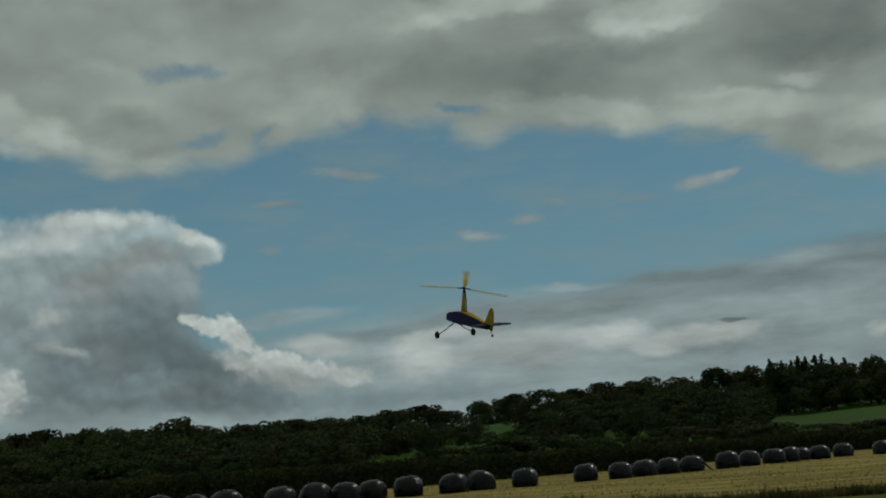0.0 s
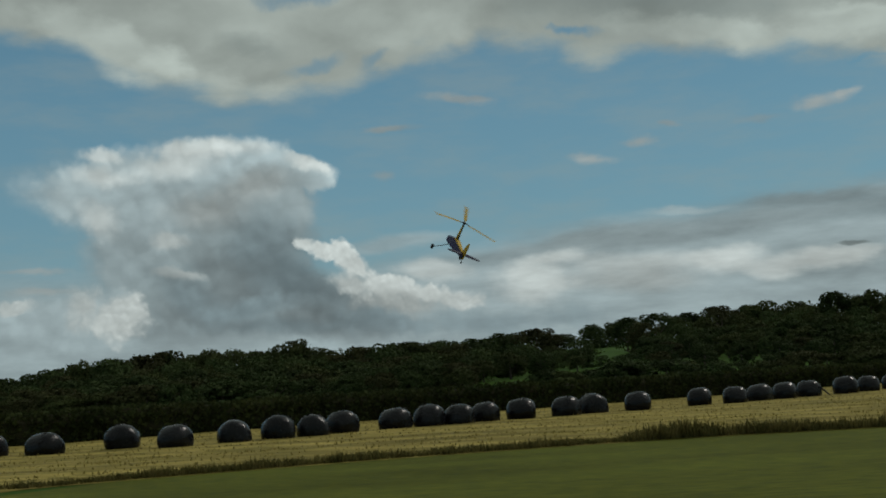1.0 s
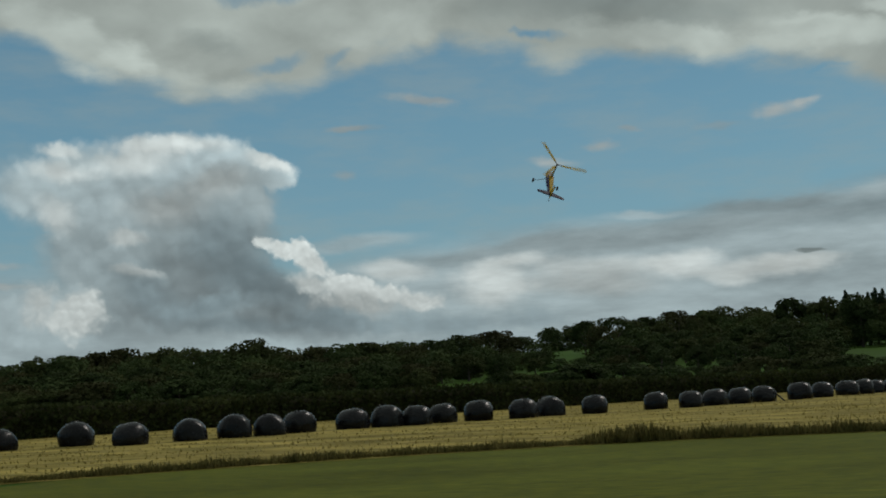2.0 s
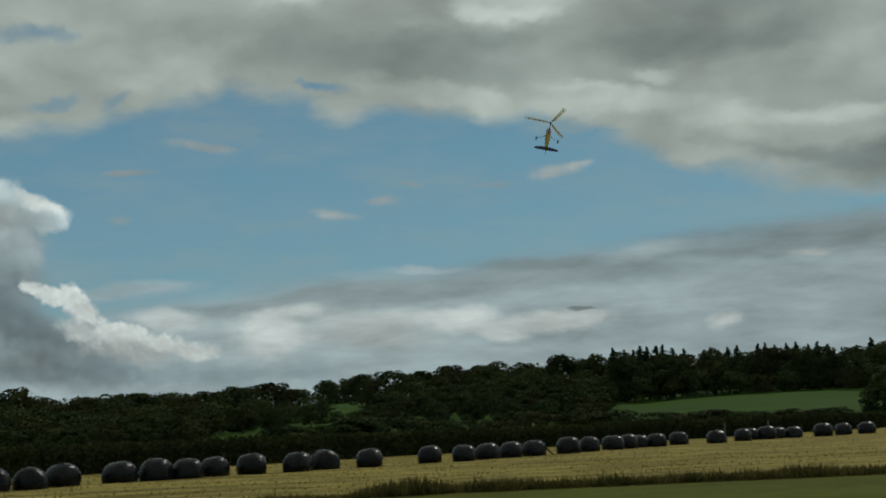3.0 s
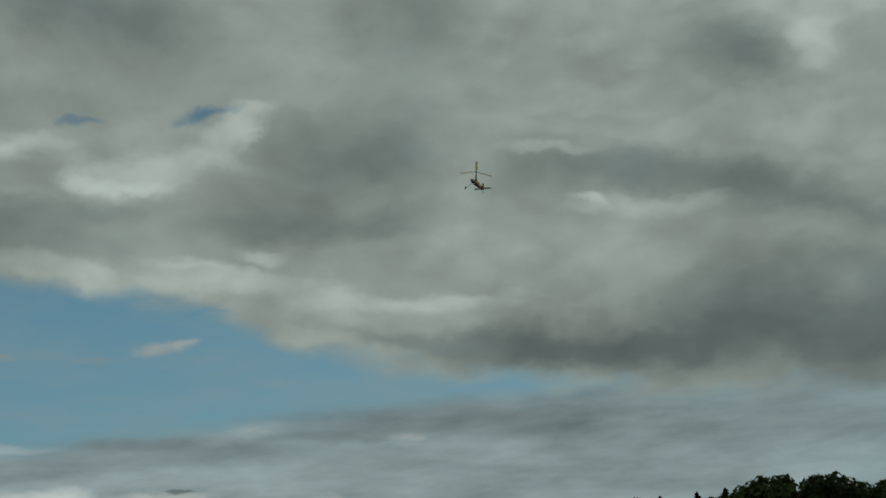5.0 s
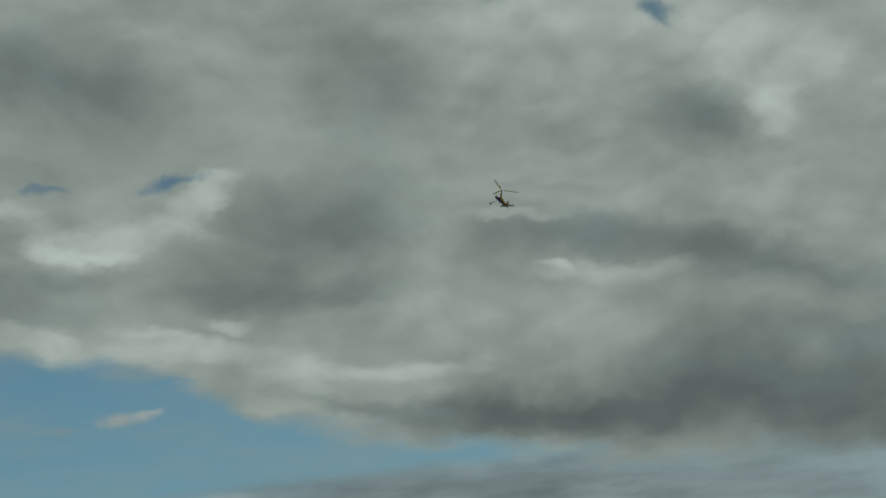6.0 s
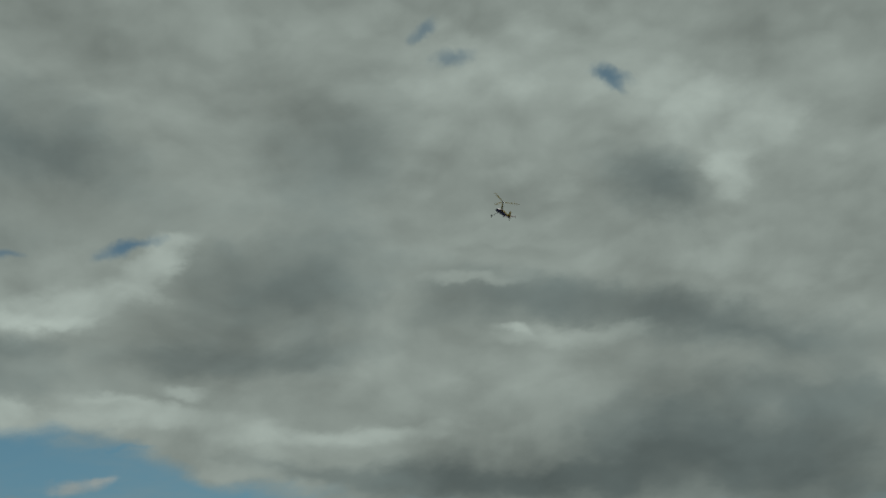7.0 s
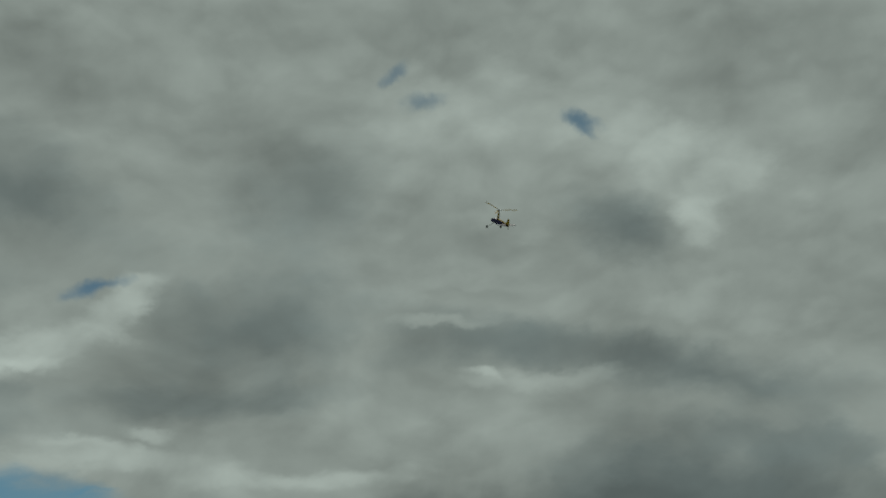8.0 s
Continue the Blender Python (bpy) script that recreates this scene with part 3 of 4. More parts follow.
def build_grass():
    rng = np.random.default_rng(4)
    # long uncut grass along the edge of the mown strip
    n = 34000
    x = rng.uniform(-26, 26, n)
    y = np.array([rough_y(v) for v in x]) + np.abs(rng.normal(0, .55, n)) + .05
    lump = np.array([noise.noise((v * .5, 0, 7)) + .6 * noise.noise((v * 1.7, 2, 9)) for v in x])
    hgt = np.clip(.22 + .26 * lump + .5 * np.exp(-((x - 2.3) / .9) ** 2) + .20 * (x > 2.6), .07, 1.0) * rng.uniform(.5, 1.1, n)
    ob = cards("rough_grass", np.stack([x, y, np.full(n, .03)], 1), hgt * .085 + .012, M_ROUGH, pointed=True, tall=3.6, seed=5)
    tagged(ob, "strip of long rough uncut grass beside mown turf", "grass", kind="stuff")
    # loose hay on the stubble, in faint rows
    n = 30000
    x = rng.uniform(-40, 62, n)
    t = rng.uniform(0, 1, n) ** 1.2
    y0 = np.array([rough_y(v) for v in x])
    y1 = HEDGE_Y0 + HEDGE_SLOPE * x
    y = y0 + .4 + (y1 - y0) * t * .95
    row = np.sin((y - .45 * x) * 2 * math.pi / 3.4)
    keep = (y > y0) & (rng.uniform(-1, 1, n) < row + .2)
    x, y = x[keep], y[keep]
    ob = cards("loose_hay", np.stack([x, y, np.full(len(x), .05)], 1), rng.uniform(.03, .075, len(x)), M_HAY, pointed=True, tall=.8, seed=6)
    tagged(ob, "tufts of dry yellow hay stubble on the field", "grass", kind="stuff")
    cx = rng.uniform(-26, 44, 150)
    cy = np.array([rough_y(v) for v in cx]) + rng.uniform(.8, 24, 150)
    which = rng.integers(0, 150, 9000)
    x = cx[which] + rng.normal(0, .75, 9000)
    y = cy[which] + rng.normal(0, .16, 9000) + .1 * (x - cx[which])
    ob = cards("field_weeds", np.stack([x, y, np.full(9000, .04)], 1), rng.uniform(.02, .04, 9000), M_WEED, pointed=True, tall=1.3, seed=8)
    tagged(ob, "darker green weed tufts in the cut hay", "grass", kind="stuff")


build_grass()


# ---- hedge ----
def build_hedge():
    rng = np.random.default_rng(11)
    x0, x1 = -50.0, 100.0

    def top(x):
        return 1.62 + .16 * noise.noise((x * .12, 0, 2)) + .12 * noise.noise((x * .7, 5, 2)) + max(0, x) * .0012

    rings = []
    for i in range(300):
        x = x0 + (x1 - x0) * i / 299
        y = HEDGE_Y0 + HEDGE_SLOPE * x
        h = top(x) - .18
        w = .75 + .15 * noise.noise((x * .4, 1, 1))
        ring = []
        for a, b in ((-1, 0), (-1.1, .35), (-.95, .75), (-.5, .97), (0, 1), (.5, .97), (.95, .75), (1.1, .35), (1, 0)):
            d = .18 * noise.noise((x * 1.3, a * 2, b * 2))
            off = (a + d) * w
            ring.append((x - off * .62, y + off * .78, max(0, b * h + d) + land(x, y)))
        rings.append(ring)
    root = new("hedge")
    tagged(root, "long trimmed dark hawthorn hedge behind the field", "hedge")
    # solid filler behind the leaves, coloured dark as the shaded inside
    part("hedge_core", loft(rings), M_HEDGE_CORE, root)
    n = 60000
    x = rng.uniform(x0, x1, n)
    ang = rng.uniform(-.15, math.pi * .95, n)
    h = np.array([top(v) for v in x])
    w = .85
    off = -np.cos(ang) * w * rng.uniform(.85, 1.1, n)
    zz = np.clip(np.sin(ang), 0, 1) ** .6 * h * rng.uniform(.82, 1.03, n)
    low = rng.uniform(0, 1, n) < .45
    zz[low] = rng.uniform(0.05, 1, low.sum()) * h[low]
    off[low] = -w * rng.uniform(.9, 1.12, low.sum())
    y = HEDGE_Y0 + HEDGE_SLOPE * x
    gz = np.array([land(a, b) for a, b in zip(x, y)])
    c = np.stack([x - off * .62, y + off * .78, zz + gz], 1)
    tagged(cards("foliage", c, rng.uniform(.10, .26, n), M_HEDGE, root, seed=12), "small dark green and russet hedge leaves", kind="stuff")


build_hedge()


# ---- trees ----
def make_tree(seed, mat, height=1.0, wide=0.8, leaves=3300, low=0.0):
    """A broadleaf tree of unit height: trunk, limbs and a ragged crown of leaf clumps."""
    rng = random.Random(seed)
    r2 = np.random.default_rng(seed)
    root = new("tree")
    bend = rng.uniform(-.03, .03)
    part("trunk", tube([(0, 0, -.03), (bend * .4, 0, .18), (bend, .01, .42), (bend * .6, 0, .7)], [.035, .027, .019, .006], 8), M_BARK, root)
    lumps = []
    for i in range(34):
        a = rng.uniform(0, 2 * math.pi)
        zc = .07 + .80 * rng.random() ** .85
        girth = min(1, (zc + .3) / .5) * math.sqrt(max(.05, 1 - (max(0, zc - .4) / .58) ** 2))
        reach = wide * .5 * girth * rng.uniform(.50, .82)
        lumps.append((Vector((math.cos(a) * reach, math.sin(a) * reach, zc)), rng.uniform(.10, .175)))
    lumps.append((Vector((bend, 0, .86)), .12))
    for c, r in lumps[:4]:
        s = Vector((bend * .7, 0, max(.15, c.z * .5)))
        m = s.lerp(c, .55) + Vector((0, 0, .03))
        part("limb", tube([s, m, c], [.013, .008, .003], 5), M_BARK, root)
    cs, ss, fs = [], [], []
    per = leaves // len(lumps)
    for c, r in lumps:
        d = r2.normal(size=(per, 3))
        d /= np.linalg.norm(d, axis=1)[:, None]
        rad = r * (.50 + .45 * r2.random(per) ** .5)
        p = np.array(c) + d * rad[:, None] * (1, 1, .8)
        cs.append(p)
        out = p - np.array((0, 0, .38))
        fs.append(d * .45 + out / np.linalg.norm(out, axis=1)[:, None])
        ss.append(r2.uniform(.028, .058, per))
    cs, ss, fs = np.concatenate(cs), np.concatenate(ss), np.concatenate(fs)
    ok = cs[:, 2] > .02
    cards("crown", cs[ok], ss[ok], mat, root, seed=seed, facing=fs[ok])
    return root


def make_spruce(seed):
    r2 = np.random.default_rng(seed)
    root = new("conifer")
    part("trunk", tube([(0, 0, -.03), (0, 0, .5), (0, 0, .99)], [.022, .014, .002], 7), M_BARK, root)
    cs, ss = [], []
    for i in range(26):
        zc = .12 + .86 * i / 25
        reach = min(.26, .6 * (1 - zc)) + .008
        for j in range(max(5, int(14 * (1 - zc) + 4))):
            a = r2.uniform(0, 6.283)
            L = reach * r2.uniform(.65, 1.15)
            for s in np.linspace(.15, 1, 7):
                cs.append((math.cos(a) * L * s, math.sin(a) * L * s, zc - .05 * s * (1 - zc) + r2.normal() * .006))
                ss.append(.030 + .018 * (1 - s))
    cards("crown", np.array(cs), np.array(ss), M_NEEDLE, root, seed=seed, flat=.2)
    return root


# Skyline: azimuth (degrees) and height of the tree tops over the eye (degrees).
SKYLINE = [(-40, 1.3), (-25, 1.5), (-23, 1.75), (-19.6, 2.2), (-15, 2.2), (-11, 2.05), (-7, 2.2), (-4.8, 2.1), (-1.5, 2.35), (-.7, 1.95), (.3, 2.15),
           (2.6, 2.55), (5.4, 2.6), (8, 2.75), (11, 2.9), (13.3, 2.95), (16.2, 3.0), (19, 2.8), (20.7, 2.85), (22.8, 2.85), (23.3, 2.6),
           (25, 2.85), (27.6, 3.25), (31, 3.25), (34, 3.4), (37.4, 3.5), (41, 3.6), (55, 3.0)]


def skyline(a):
    return 1.07 * float(np.interp(a, [p[0] for p in SKYLINE], [p[1] for p in SKYLINE]))


def build_woods():
    rng = random.Random(21)
    kinds = []
    specs = [(1, M_LEAF, .95), (2, M_LEAF, .85), (3, M_LEAF2, .9), (4, M_RUSSET, 1.0), (5, M_LEAF, 1.05), (6, M_LEAF2, .8), (7, M_LEAF, .9)]
    words = {M_LEAF: "dark green broadleaf tree in a woodland on the hillside", M_LEAF2: "olive green broadleaf tree in a woodland on the hillside",
             M_RUSSET: "russet tinged broadleaf tree in a woodland on the hillside"}
    for seed, mat, wide in specs:
        t = make_tree(seed, mat, wide=wide)
        tagged(t, words[mat], "tree", group="woodland trees")
        kinds.append(t)
    used = set()

    joined = []

    def plant(kind, a, d, h, stretch=1.0, single=True):
        x, y = d * math.sin(radians(a)), d * math.cos(radians(a))
        m = pose(x, y, land(x, y), 0, 0, rng.uniform(0, 360)) @ Matrix.Diagonal((h * stretch, h * stretch, h, 1))
        if not single:
            joined.append((kind, m))
            return None
        if kind.name not in used:
            used.add(kind.name)
            kind.matrix_basis = m
            return kind
        first = kind.scale.copy()
        return copy_thing(kind, m @ Matrix.Diagonal((1 / first.x, 1 / first.y, 1 / first.z, 1)))

    def height_for(a, d, e):
        x, y = d * math.sin(radians(a)), d * math.cos(radians(a))
        return EYE + d * math.tan(radians(e)) - land(x, y)

    # skyline row, dense and uneven
    for shift in (0, 1):
        a = -33.0 + shift * .5
        while a < 44:
            d = 215 + 75 * smooth01(-6, 14, a) + rng.uniform(-8, 14) + 12 * shift
            e = skyline(a) * (rng.uniform(.94, .99) if shift else rng.uniform(.95, 1.05)) - .03
            if .8 < a < 2.9:
                d = 392 + rng.uniform(-5, 5)
            h = max(4, height_for(a, d, e))
            plant(rng.choice(kinds), a, d, h, stretch=max(.95, min(1.4, 10 / h)) * rng.uniform(.9, 1.15), single=not shift)
            a += rng.uniform(.6, 1.1) if shift else rng.uniform(.9, 1.9)
    # rows in front, filling the slope down to the pasture and the hedge
    for row in range(6):
        a = -33.0 + .4 * row
        far = 1 - (row + 1) / 6.6
        while a < 44:
            base = 112 + 34 * smooth01(-20, 10, a)
            d = base + (205 + 75 * smooth01(-6, 14, a) - base) * far + rng.uniform(-7, 7)
            if a > 12.5 + 2 * far:
                if row > 1:
                    break
                d = 288 - 8 * row + rng.uniform(-5, 5)
                e = skyline(a) * (rng.uniform(.78, .92) - .16 * row)
            else:
                e = (skyline(a) - .1) * (.36 + .6 * far) * rng.uniform(.85, 1.08)
            step = rng.uniform(1.2, 2.0) * (150 / d) ** .3
            if .9 < a < 2.8:
                e = min(e, 1.1)
            gap = (.9 < a < 2.8 and row < 4) or (-4.6 < a < -.4 and row > 3)
            h = height_for(a, d, e)
            if h > 2.0 and not gap:
                plant(rng.choice(kinds), a, d, h, stretch=max(1.0, min(1.5, 7.5 / h)) * rng.uniform(.9, 1.15), single=row not in (0, 1))
            a += step
    # bushes straight behind the hedge
    a = -1.0
    while a < 14.6:
        d = 1.0 / (math.cos(radians(a)) - HEDGE_SLOPE * math.sin(radians(a))) * HEDGE_Y0 + rng.uniform(12, 30)
        h = height_for(a, d, rng.uniform(.42, .85) * (1 if a > 1 else .75))
        plant(rng.choice(kinds), a, d, max(2.0, h), stretch=rng.uniform(1.5, 2.2))
        a += rng.uniform(.7, 1.2)
    # field trees and bushes on the pasture
    for a, d, e, st in ((26.0, 188, 2.15, 1.35), (24.9, 186, 1.15, 1.5), (26.8, 194, 1.45, 1.4), (25.5, 184, 1.5, 1.2), (28.9, 190, .80, 2.4), (29.9, 192, .85, 2.4), (30.9, 190, .80, 2.4),
                        (17.2, 138, .42, 2.8), (18.0, 140, .46, 2.6), (18.8, 142, .36, 3.0), (20.0, 145, .32, 2.8), (15.6, 134, .45, 2.8), (16.4, 136, .38, 3.0), (21.3, 150, .36, 2.6), (22.3, 152, .3, 3.0),
                        (23.2, 156, .34, 2.8), (32.2, 195, .9, 2.2), (34, 198, 1.0, 2.2)):
        plant(rng.choice(kinds), a, d, max(1.2, height_for(a, d, e)), stretch=st)
    # taller crowns that break the skyline
    for a, d, e, st in ((-12.5, 205, 2.62, 1.0), (2.6, 285, 2.72, 1.0), (8.0, 285, 2.9, .9), (38.8, 240, 4.4, 1.0), (40.3, 238, 4.2, 1.05), (37.9, 242, 4.0, .9)):
        plant(kinds[2] if a < 0 else kinds[0], a, d, height_for(a, d, e), stretch=st)
    # grass edge at the top of the small clearing
    for a in (.9, 1.3, 1.7, 2.1, 2.5, 2.9):
        plant(rng.choice(kinds), a, 384, height_for(a, 384, rng.uniform(1.65, 1.9)), stretch=2.0)
    # the woods further back, of which only the tops show, as one mass of leaves
    for mat, word in ((M_LEAF, "woodland"), (M_LEAF2, "woodland"), (M_RUSSET, "woodland")):
        parts = []
        for kind, m in joined:
            crown = [c for c in kind.children if c.name.startswith("crown")][0]
            if crown.data.materials[0] is not mat:
                continue
            v = np.empty(len(crown.data.vertices) * 3, np.float32)
            crown.data.vertices.foreach_get("co", v)
            v = v.reshape(-1, 4, 3)[::2].reshape(-1, 3)
            mm = np.array(m)
            parts.append(v @ mm[:3, :3].T + mm[:3, 3])
        v = np.concatenate(parts)
        me = bpy.data.meshes.new(word)
        me.from_pydata(v.tolist(), [], np.arange(len(v)).reshape(-1, 4).tolist())
        me.materials.append(mat)
        tagged(new(word, me), "dense dark broadleaf woodland along the hill crest", "woodland", kind="stuff")
    s = make_spruce(31)
    tagged(s, "dark spruce standing above the woodland skyline", "conifer", group="spruces on the skyline")
    s2 = make_spruce(32)
    tagged(s2, "dark spruce standing above the woodland skyline", "conifer", group="spruces on the skyline")
    for a in (13.0, 13.9, 14.4, 14.8, 15.1, 15.4, 15.8, 16.1, 16.5, 17.0, 17.9, 18.2, 18.5, 18.9, 19.3, 20.2, 20.5, 20.9, 21.4, 21.8, 22.3, 22.7, 23.1, 24.3, 24.9, 25.6, 26.4, 28.3, 29.6, 30.8, 32.4, 33.6, 35.2, 36.4):
        d = 305 + rng.uniform(-8, 8)
        plant(rng.choice((s, s2)), a, d, height_for(a, d, skyline(a) + rng.uniform(-.05, .2)), stretch=rng.uniform(.9, 1.2))


build_woods()


# ---- silage bales ----
def make_bale(seed, squash, film=M_FILM):
    """A round bale on its side (axis along y), wrapped in stretch film, settled at the foot."""
    rnd = random.Random(seed)
    root = new("silage_bale")
    R, W = .65, 1.22
    half = [(.505, .05), (.50, .30), (.475, .52), (.43, .70), (.36, .84), (.27, .935), (.15, .99)]
    prof = [(-p, r) for p, r in half] + [(0, 1.01)] + [(p, r) for p, r in reversed(half)]
    o = rnd.random() * 50
    rings = []
    for yy, rr in prof:
        ring = []
        for j in range(40):
            t = 2 * math.pi * j / 40
            k = rr * R * (1 + .075 * noise.noise((math.cos(t) * 1.3 + o, math.sin(t) * 1.3, yy * 3)) + .03 * noise.noise((math.cos(t) * 4 + o, math.sin(t) * 4, yy * 9)))
            x, z = math.cos(t) * k * 1.02, math.sin(t) * k + R * (.62 - .14 * squash)
            if z < .25:
                x *= 1 + .05 * squash * (1 - max(z, 0) / .25)
            ring.append((x, yy * W + .03 * noise.noise((x * 2 + o, z * 2, 4)), max(z, .0)))
        rings.append(ring)
    part("film_wrap", loft(rings), film, root, smooth=True)
    for k in range(2):
        a = rnd.uniform(.6, 2.4)
        yy = rnd.uniform(-.3, .3)
        seam = []
        for i in range(14):
            t = a - .55 + 1.1 * i / 13
            r = R * 1.035
            seam.append((math.cos(t) * r * 1.03, yy + .12 * math.sin(i * .5), math.sin(t) * r + R * (.62 - .14 * squash)))
        part("film_seam", tube(seam, [.012] * 14, 5), M_FILM, root, smooth=True)
    return tagged(root, "round silage bale in shiny black stretch film on stubble", "silage bale", group="row of silage bales")


def build_bales():
    rng = random.Random(8)
    kinds = [make_bale(1, .9), make_bale(2, 1.15), make_bale(3, .7), make_bale(4, 1.0), make_bale(5, 1.3)]
    # x, y, turn of the axis
    near = [(-21.4, 45.3, 60), (-19.1, 44.9, 75), (-16.9, 46.8, 20), (-14.4, 45.4, 70), (-12.7, 47.2, 15), (-11.3, 48.5, 12), (-10.2, 49.6, 14), (-9.3, 51.2, 55),
            (-7.3, 52.4, 60), (-6.0, 53.5, 65), (-4.8, 54.2, 70), (-3.8, 55.6, 60), (-2.3, 57.0, 85), (-.3, 57.8, 70), (.9, 59.2, 25), (3.0, 60.0, 88)]
    middle = [(6.1, 62.8, 80), (7.9, 63.6, 70), (9.3, 65.2, 60), (10.8, 66.8, 75), (12.3, 68.4, 65), (14.5, 70.0, 80), (16.2, 72.2, 70), (18.3, 75.2, 75), (19.6, 76.6, 60),
              (20.6, 78.0, 70), (21.9, 78.6, 85), (24.0, 80.8, 60), (26.9, 82.0, 80), (29.9, 85.4, 70), (31.2, 87.6, 60), (32.4, 87.6, 80), (33.9, 89.4, 65), (35.1, 89.4, 75)]
    far = [(37.8, 90.6, 70), (40.3, 92.8, 80), (42.6, 93.8, 60), (45.3, 94.0, 75), (47.0, 95.0, 65), (48.6, 96.2, 80), (50.4, 97.8, 60), (52.0, 98.2, 75), (53.3, 98.4, 25),
           (55.2, 99.6, 70), (57.4, 100.8, 60), (59.0, 101.4, 80), (60.6, 102.4, 65)]
    used = set()
    for i, (x, y, turn) in enumerate(near + middle + far):
        b = kinds[i % 5] if i < 10 else rng.choice(kinds)
        s = rng.uniform(.96, 1.06)
        m = pose(x, y, .02, 0, 0, turn + rng.uniform(-10, 10)) @ Matrix.Diagonal((s, s * rng.uniform(.95, 1.08), s * rng.uniform(.86, .95), 1))
        if b.name not in used:
            used.add(b.name)
            b.matrix_basis = m
        else:
            f = b.scale
            copy_thing(b, m @ Matrix.Diagonal((1 / f.x, 1 / f.y, 1 / f.z, 1)))
    # a loose end of film trails from one bale
    for ob in [o for o in scene.objects if o.name.startswith("silage_bale")]:
        if (ob.matrix_basis.translation - Vector((12.3, 68.4, .02))).length < .05:
            back = ob.matrix_basis.inverted()
            path = [back @ Vector(p) for p in ((12.75, 67.95, .55), (12.98, 67.9, .32), (13.2, 67.85, .10), (13.3, 67.85, .03))]
            part("film_tail", tube(path, [.05, .045, .04, .02], 6), M_FILM, ob, "loose flapping end of black film")
    post = new("fence_post")
    part("post", tube([(0, 0, 0), (0, 0, 1.1), (.01, 0, 1.3)], [.06, .055, .05], 8), M_POST, post)
    tagged(post, "short weathered wooden post by the hedge", "post", group="fence posts")
    post.matrix_basis = pose(34, 101.5, 0, 0, 3, 0)
    for x, y in ((40, 107.5), (66, 127)):
        copy_thing(post, pose(x, y, land(x, y), 0, -2, 30))


build_bales()


# ---- the autogyro (nose towards +y) ----
HUB = (0, .12, .371)
DISC_TILT = 8.0


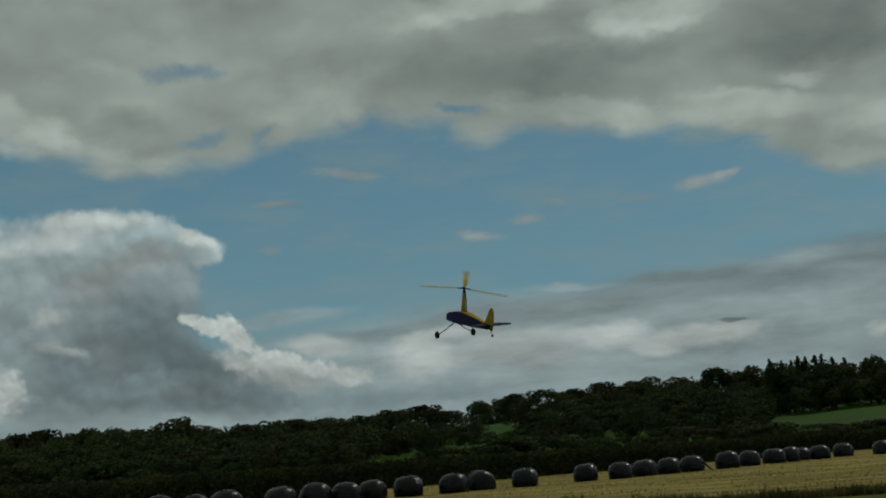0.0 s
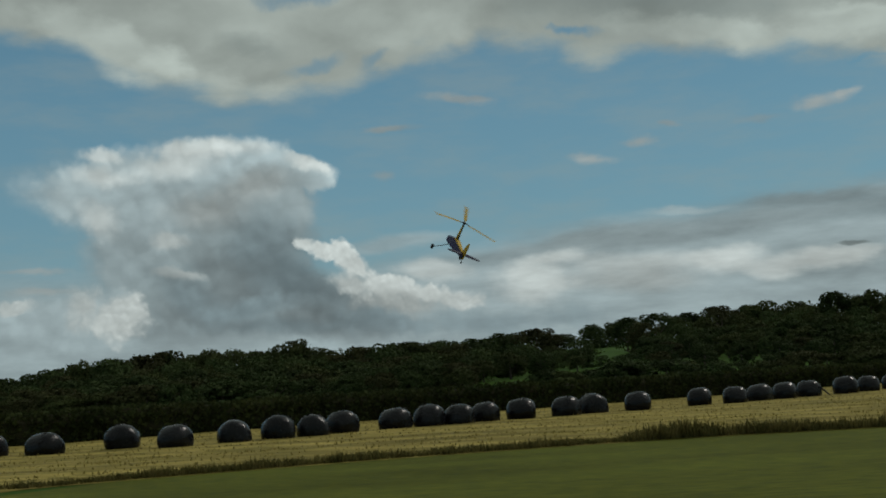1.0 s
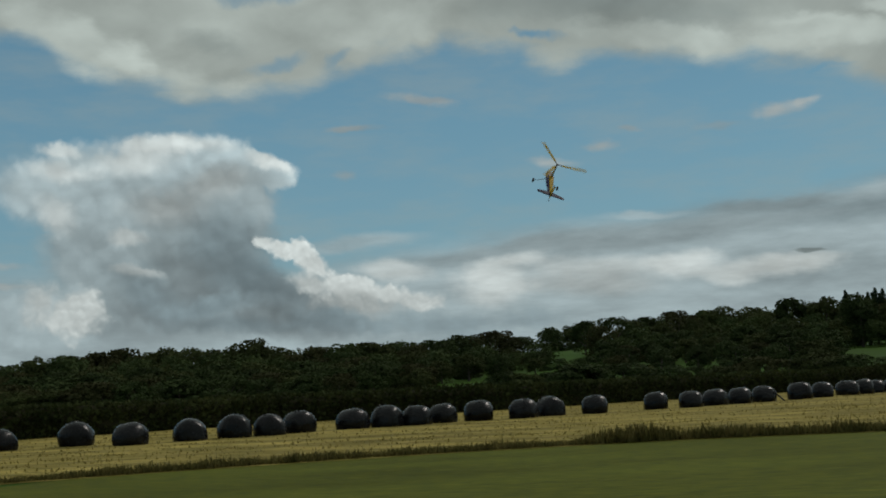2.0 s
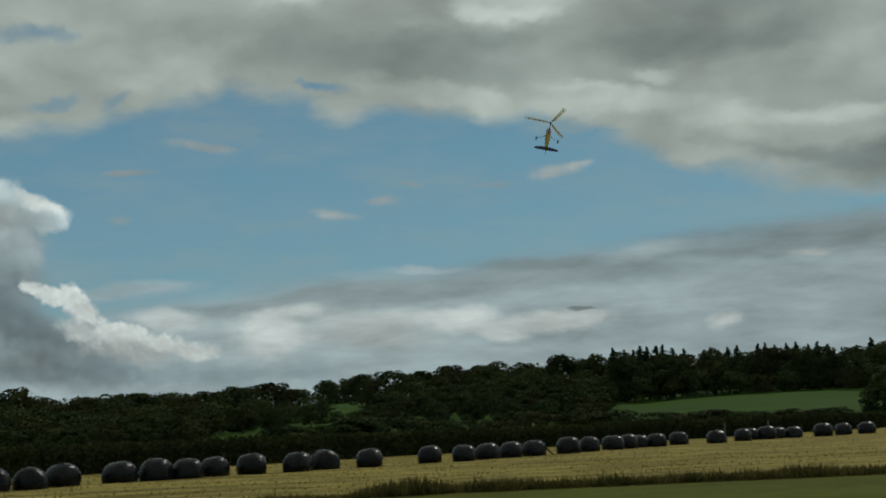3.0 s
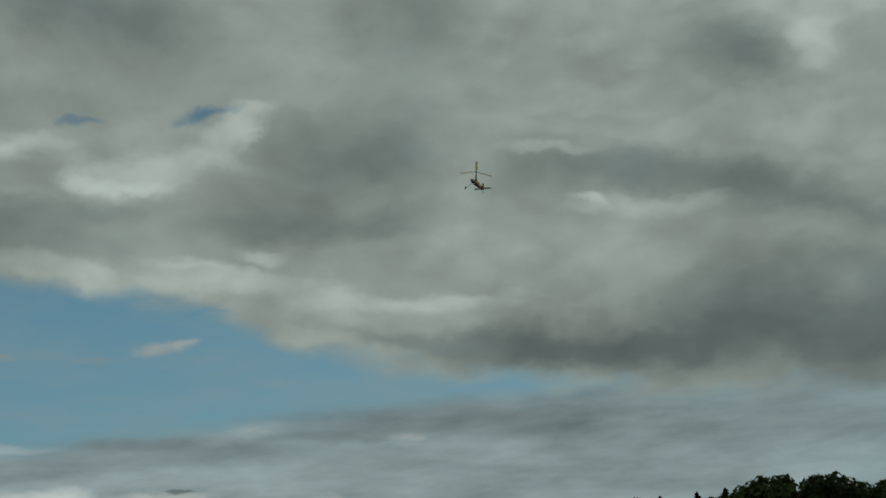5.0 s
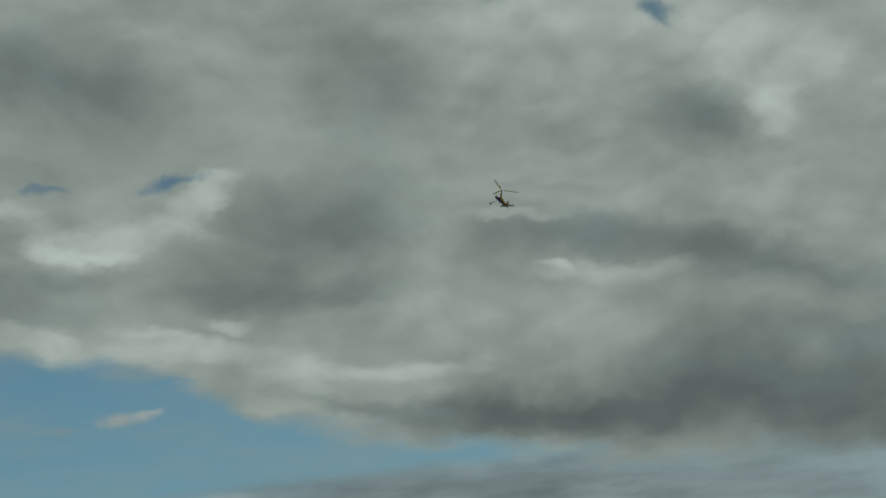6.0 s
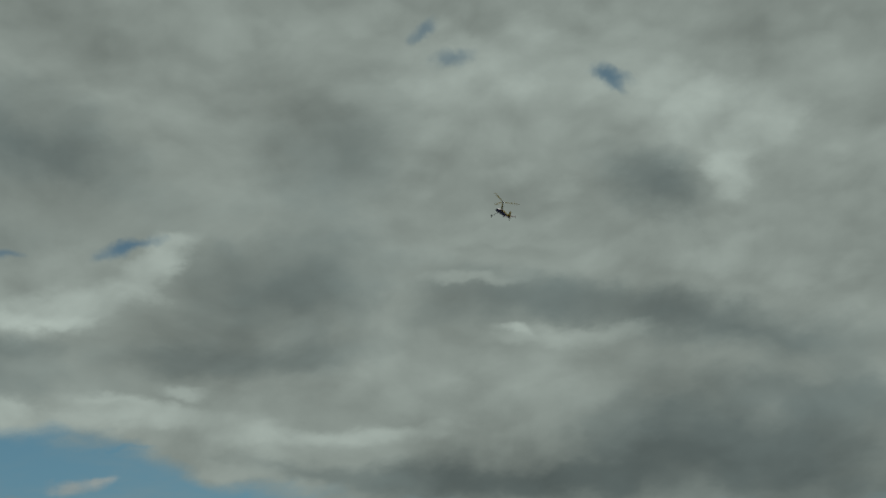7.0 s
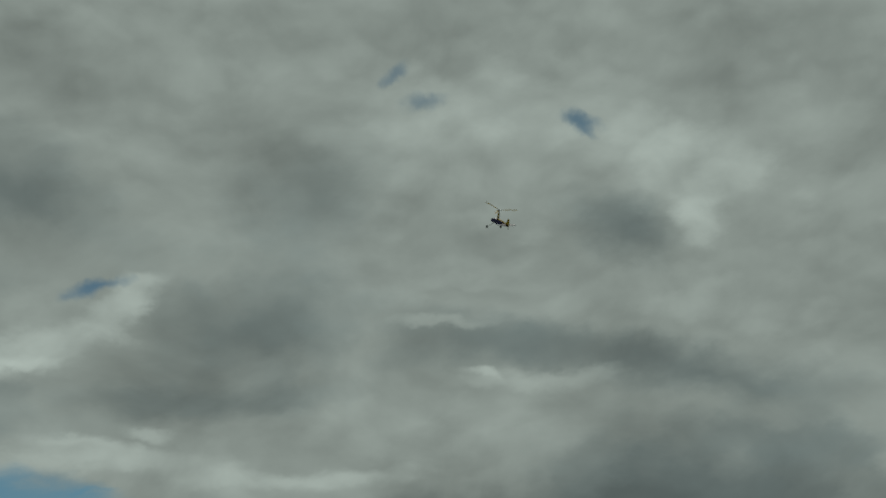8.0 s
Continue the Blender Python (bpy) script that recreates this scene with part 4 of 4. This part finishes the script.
def build_autogyro():
    root = new("autogyro")
    tagged(root, "flying blue and yellow model autogyro with three-bladed rotor", "autogyro")

    # fuselage: y, half width, bottom, top
    secs = [(.458, .046, -.096, -.020), (.452, .050, -.101, -.014), (.40, .056, -.103, .012), (.28, .061, -.103, .042), (.12, .061, -.099, .066),
            (-.05, .055, -.090, .058), (-.25, .042, -.077, .036), (-.42, .026, -.064, .008), (-.52, .014, -.054, -.012)]
    rings = []
    for y, w, b, t in secs:
        e = .010 if w > .03 else .006
        rings.append([(-w + e, y, b), (w - e, y, b), (w, y, b + e), (w, y, t - e * .6), (w - e, y, t), (-w + e, y, t), (-w, y, t - e * .6), (-w, y, b + e)])
    part("fuselage", loft(rings), M_BLUE, root, "purple-blue covered fuselage")
    deck = []
    for y, w, b, t in secs[4:]:
        w2 = w * .86
        deck.append([(-w2, y, t + .001), (w2, y, t + .001), (w2 * .8, y, t + .010), (-w2 * .8, y, t + .010)])
    part("top_deck", loft(deck), M_YELLOW, root, "yellow rear top deck")
    part("cowl", loft([[(math.cos(a) * r, y, -.058 + math.sin(a) * r * .9) for a in (math.pi * 2 * j / 12 for j in range(12))]
                       for y, r in ((.44, .036), (.470, .032), (.478, .014))]), M_BLACK, root, "black nose cowl")
    # mast
    mast = []
    for z, c, w, y0 in ((.070, .052, .016, .115), (.16, .043, .014, .118), (.26, .034, .012, .121), (.345, .024, .010, .122)):
        mast.append([(math.cos(a) * w, y0 + math.sin(a) * c, z) for a in (math.pi * 2 * j / 14 for j in range(14))])
    part("mast", loft(mast), M_YELLOW, root, "yellow tapered rotor mast", True)
    part("mast_strut", tube([(0, .035, .066), (0, .060, .22), (0, .092, .345)], [.007, .007, .007], 6), M_BLACK, root, "black rod behind the mast")
    part("rotor_head", tube([(0, .108, .315), (0, .115, .345), (0, .12, .366)], [.014, .018, .012], 10), M_BLACK, root, "black rotor head")
    # tail
    def slab(outline, t, along):
        rs = []
        for s, k in ((-t, .94), (-t * .6, 1), (t * .6, 1), (t, .94)):
            cx = sum(p[0] for p in outline) / len(outline)
            cy = sum(p[1] for p in outline) / len(outline)
            ring = [(cx + (a - cx) * k, cy + (b - cy) * k) for a, b in outline]
            rs.append([(s, a, b) if along == "x" else (a, b, s) for a, b in ring])
        return loft(rs)

    fin = [(-.385, .0), (-.43, .08), (-.475, .165), (-.505, .215), (-.525, .222), (-.525, -.01)]
    rud = [(-.529, -.075), (-.529, .222), (-.553, .225), (-.578, .195), (-.592, .12), (-.594, .02), (-.575, -.06)]
    part("fin", slab(fin, .006, "x"), M_YELLOW, root, "yellow tail fin")
    part("rudder", slab(rud, .005, "x"), M_YELLOW, root, "yellow rudder")
    for s in (-1, 1):
        st = [(s * .012, -.43), (s * .16, -.455), (s * .26, -.485), (s * .30, -.515), (s * .305, -.545), (s * .28, -.575), (s * .012, -.585)]
        b = slab(st, .006, "z")
        bmesh.ops.translate(b, verts=b.verts, vec=(0, 0, .010))
        part("stabiliser", b, M_NAVY, root, "dark blue tailplane half")
    # undercarriage
    for s in (-1, 1):
        part("gear_leg", tube([(s * .03, .30, -.118), (s * .14, .298, -.19), (s * .262, .292, -.252), (s * .296, .292, -.256)], [.008, .0065, .0055, .005], 6), M_WIRE, root, "bent wire undercarriage leg")
        wheel = part("wheel", loft([[(s * .278 + dx, .292 + math.cos(a) * r, -.256 + math.sin(a) * r) for a in (2 * math.pi * j / 20 for j in range(20))]
                                    for dx, r in ((-.017, .022), (-.016, .038), (-.008, .047), (.008, .047), (.016, .038), (.017, .022))]), M_RUBBER, root, "black foam wheel", True)
        part("wheel_hub", loft([[(s * .278 + dx, .292 + math.cos(a) * r, -.256 + math.sin(a) * r) for a in (2 * math.pi * j / 12 for j in range(12))]
                                for dx, r in ((-.020, .012), (-.019, .018), (.019, .018), (.020, .012))]), M_BLACK, wheel)
    part("tail_wire", tube([(0, -.53, -.065), (0, -.555, -.095), (0, -.575, -.112)], [.004, .0035, .003], 6), M_WIRE, root)
    part("tail_wheel", loft([[(dx, -.578 + math.cos(a) * r, -.118 + math.sin(a) * r) for a in (2 * math.pi * j / 14 for j in range(14))]
                             for dx, r in ((-.008, .010), (-.006, .018), (.006, .018), (.008, .010))]), M_RUBBER, root, "small black tail wheel", True)
    # rotor
    rotor = part("rotor", tube([(0, 0, -.012), (0, 0, .0), (0, 0, .018), (0, 0, .024)], [.016, .026, .022, .008], 12), M_BLACK, root, "black three-armed rotor hub")
    for k in range(3):
        a = 2 * math.pi * k / 3
        turn = Matrix.Rotation(a, 4, "Z")
        arm = tube([(.01, 0, .004), (.05, 0, .008), (.10, 0, .010)], [.011, .009, .007], 6)
        bmesh.ops.transform(arm, matrix=turn, verts=arm.verts)
        part("blade_arm", arm, M_BLACK, rotor)
        rs = []
        for r, c in ((.085, .040), (.13, .058), (.30, .060), (.50, .060), (.62, .058), (.645, .050), (.652, .030)):
            z = r * .084
            sec = ((.30, -.001), (.27, .006), (.05, .008), (-.35, .003), (-.70, .000), (-.35, -.003), (.05, -.004), (.27, -.004))
            rs.append([(r, u * c, z + v * c * 1.1) for u, v in sec])
        bl = loft(rs)
        bmesh.ops.transform(bl, matrix=turn, verts=bl.verts)
        part("blade", bl, M_BLADE, rotor, "yellow film covered rotor blade")
    rotor.matrix_basis = pose(*HUB, DISC_TILT)
    return root, rotor


autogyro, rotor = build_autogyro()

# The rotor's turn at some moments (degrees; three blades, so it repeats each 120).
ROTOR_TURN = [(0, 57), (.2, 112), (.5, 111), (.8, 95), (1.0, 79), (1.2, 53), (2.5, 97), (3.0, 63), (3.5, 73), (4.0, 86), (4.5, 116), (6.0, 95), (6.5, 40), (7.0, 93),
              (7.5, 70), (8.0, 108)]
ROTOR_SPEED = 2330.0     # degrees a second


def motions():
    walk(autogyro, [
        (0, pose(0.24, 16.37, 3.36, 17.6, -3.9, 31.2)),
        (0.2, pose(-0.34, 17.24, 3.30, 20.1, 2.0, 30.9)),
        (0.5, pose(-1.09, 19.02, 3.42, 23.6, 8.6, 32.4)),
        (0.8, pose(-1.56, 20.27, 3.74, 28.5, 15.7, 31.4)),
        (1, pose(-1.78, 21.47, 4.01, 29.2, 20.8, 28.8)),
        (1.2, pose(-1.73, 22.47, 4.31, 33.3, 24.1, 28.9)),
        (2.3, pose(2.19, 28.25, 6.61, 45.5, 17.5, 10.1)),
        (2.5, pose(3.29, 29.46, 7.29, 46.9, 15.4, 6.8)),
        (3, pose(6.27, 30.74, 8.76, 46.3, 12.8, -7.1)),
        (3.5, pose(9.35, 32.10, 10.24, 46.4, 6.9, -8.1)),
        (4, pose(12.85, 33.84, 12.00, 39.4, 0.1, -5.8)),
        (4.5, pose(15.57, 34.75, 13.30, 37.5, -8.3, -7.4)),
        (6, pose(22.66, 39.88, 18.43, 45.4, -5.8, -3.6)),
        (6.5, pose(23.26, 38.99, 19.28, 43.7, -6.5, -7.8)),
        (7, pose(23.84, 38.22, 20.05, 41.5, -5.3, -0.5)),
        (7.5, pose(23.01, 35.71, 19.69, 37.5, -5.8, 1.8)),
        (8, pose(21.55, 32.62, 18.73, 37.5, -7.0, -0.5)),
    ])
    ts, turns = [0.0], [float(ROTOR_TURN[0][1])]
    for t, deg in ROTOR_TURN[1:]:
        want = turns[-1] + (t - ts[-1]) * ROTOR_SPEED
        turns.append(deg + 120.0 * round((want - deg) / 120.0))
        ts.append(t)
    rows = []
    for i in range(241):
        t = i / FPS
        rows.append((t, pose(*HUB, DISC_TILT) @ pose(0, 0, 0, 0, 0, float(np.interp(t, ts, turns)))))
    walk(rotor, rows)


motions()
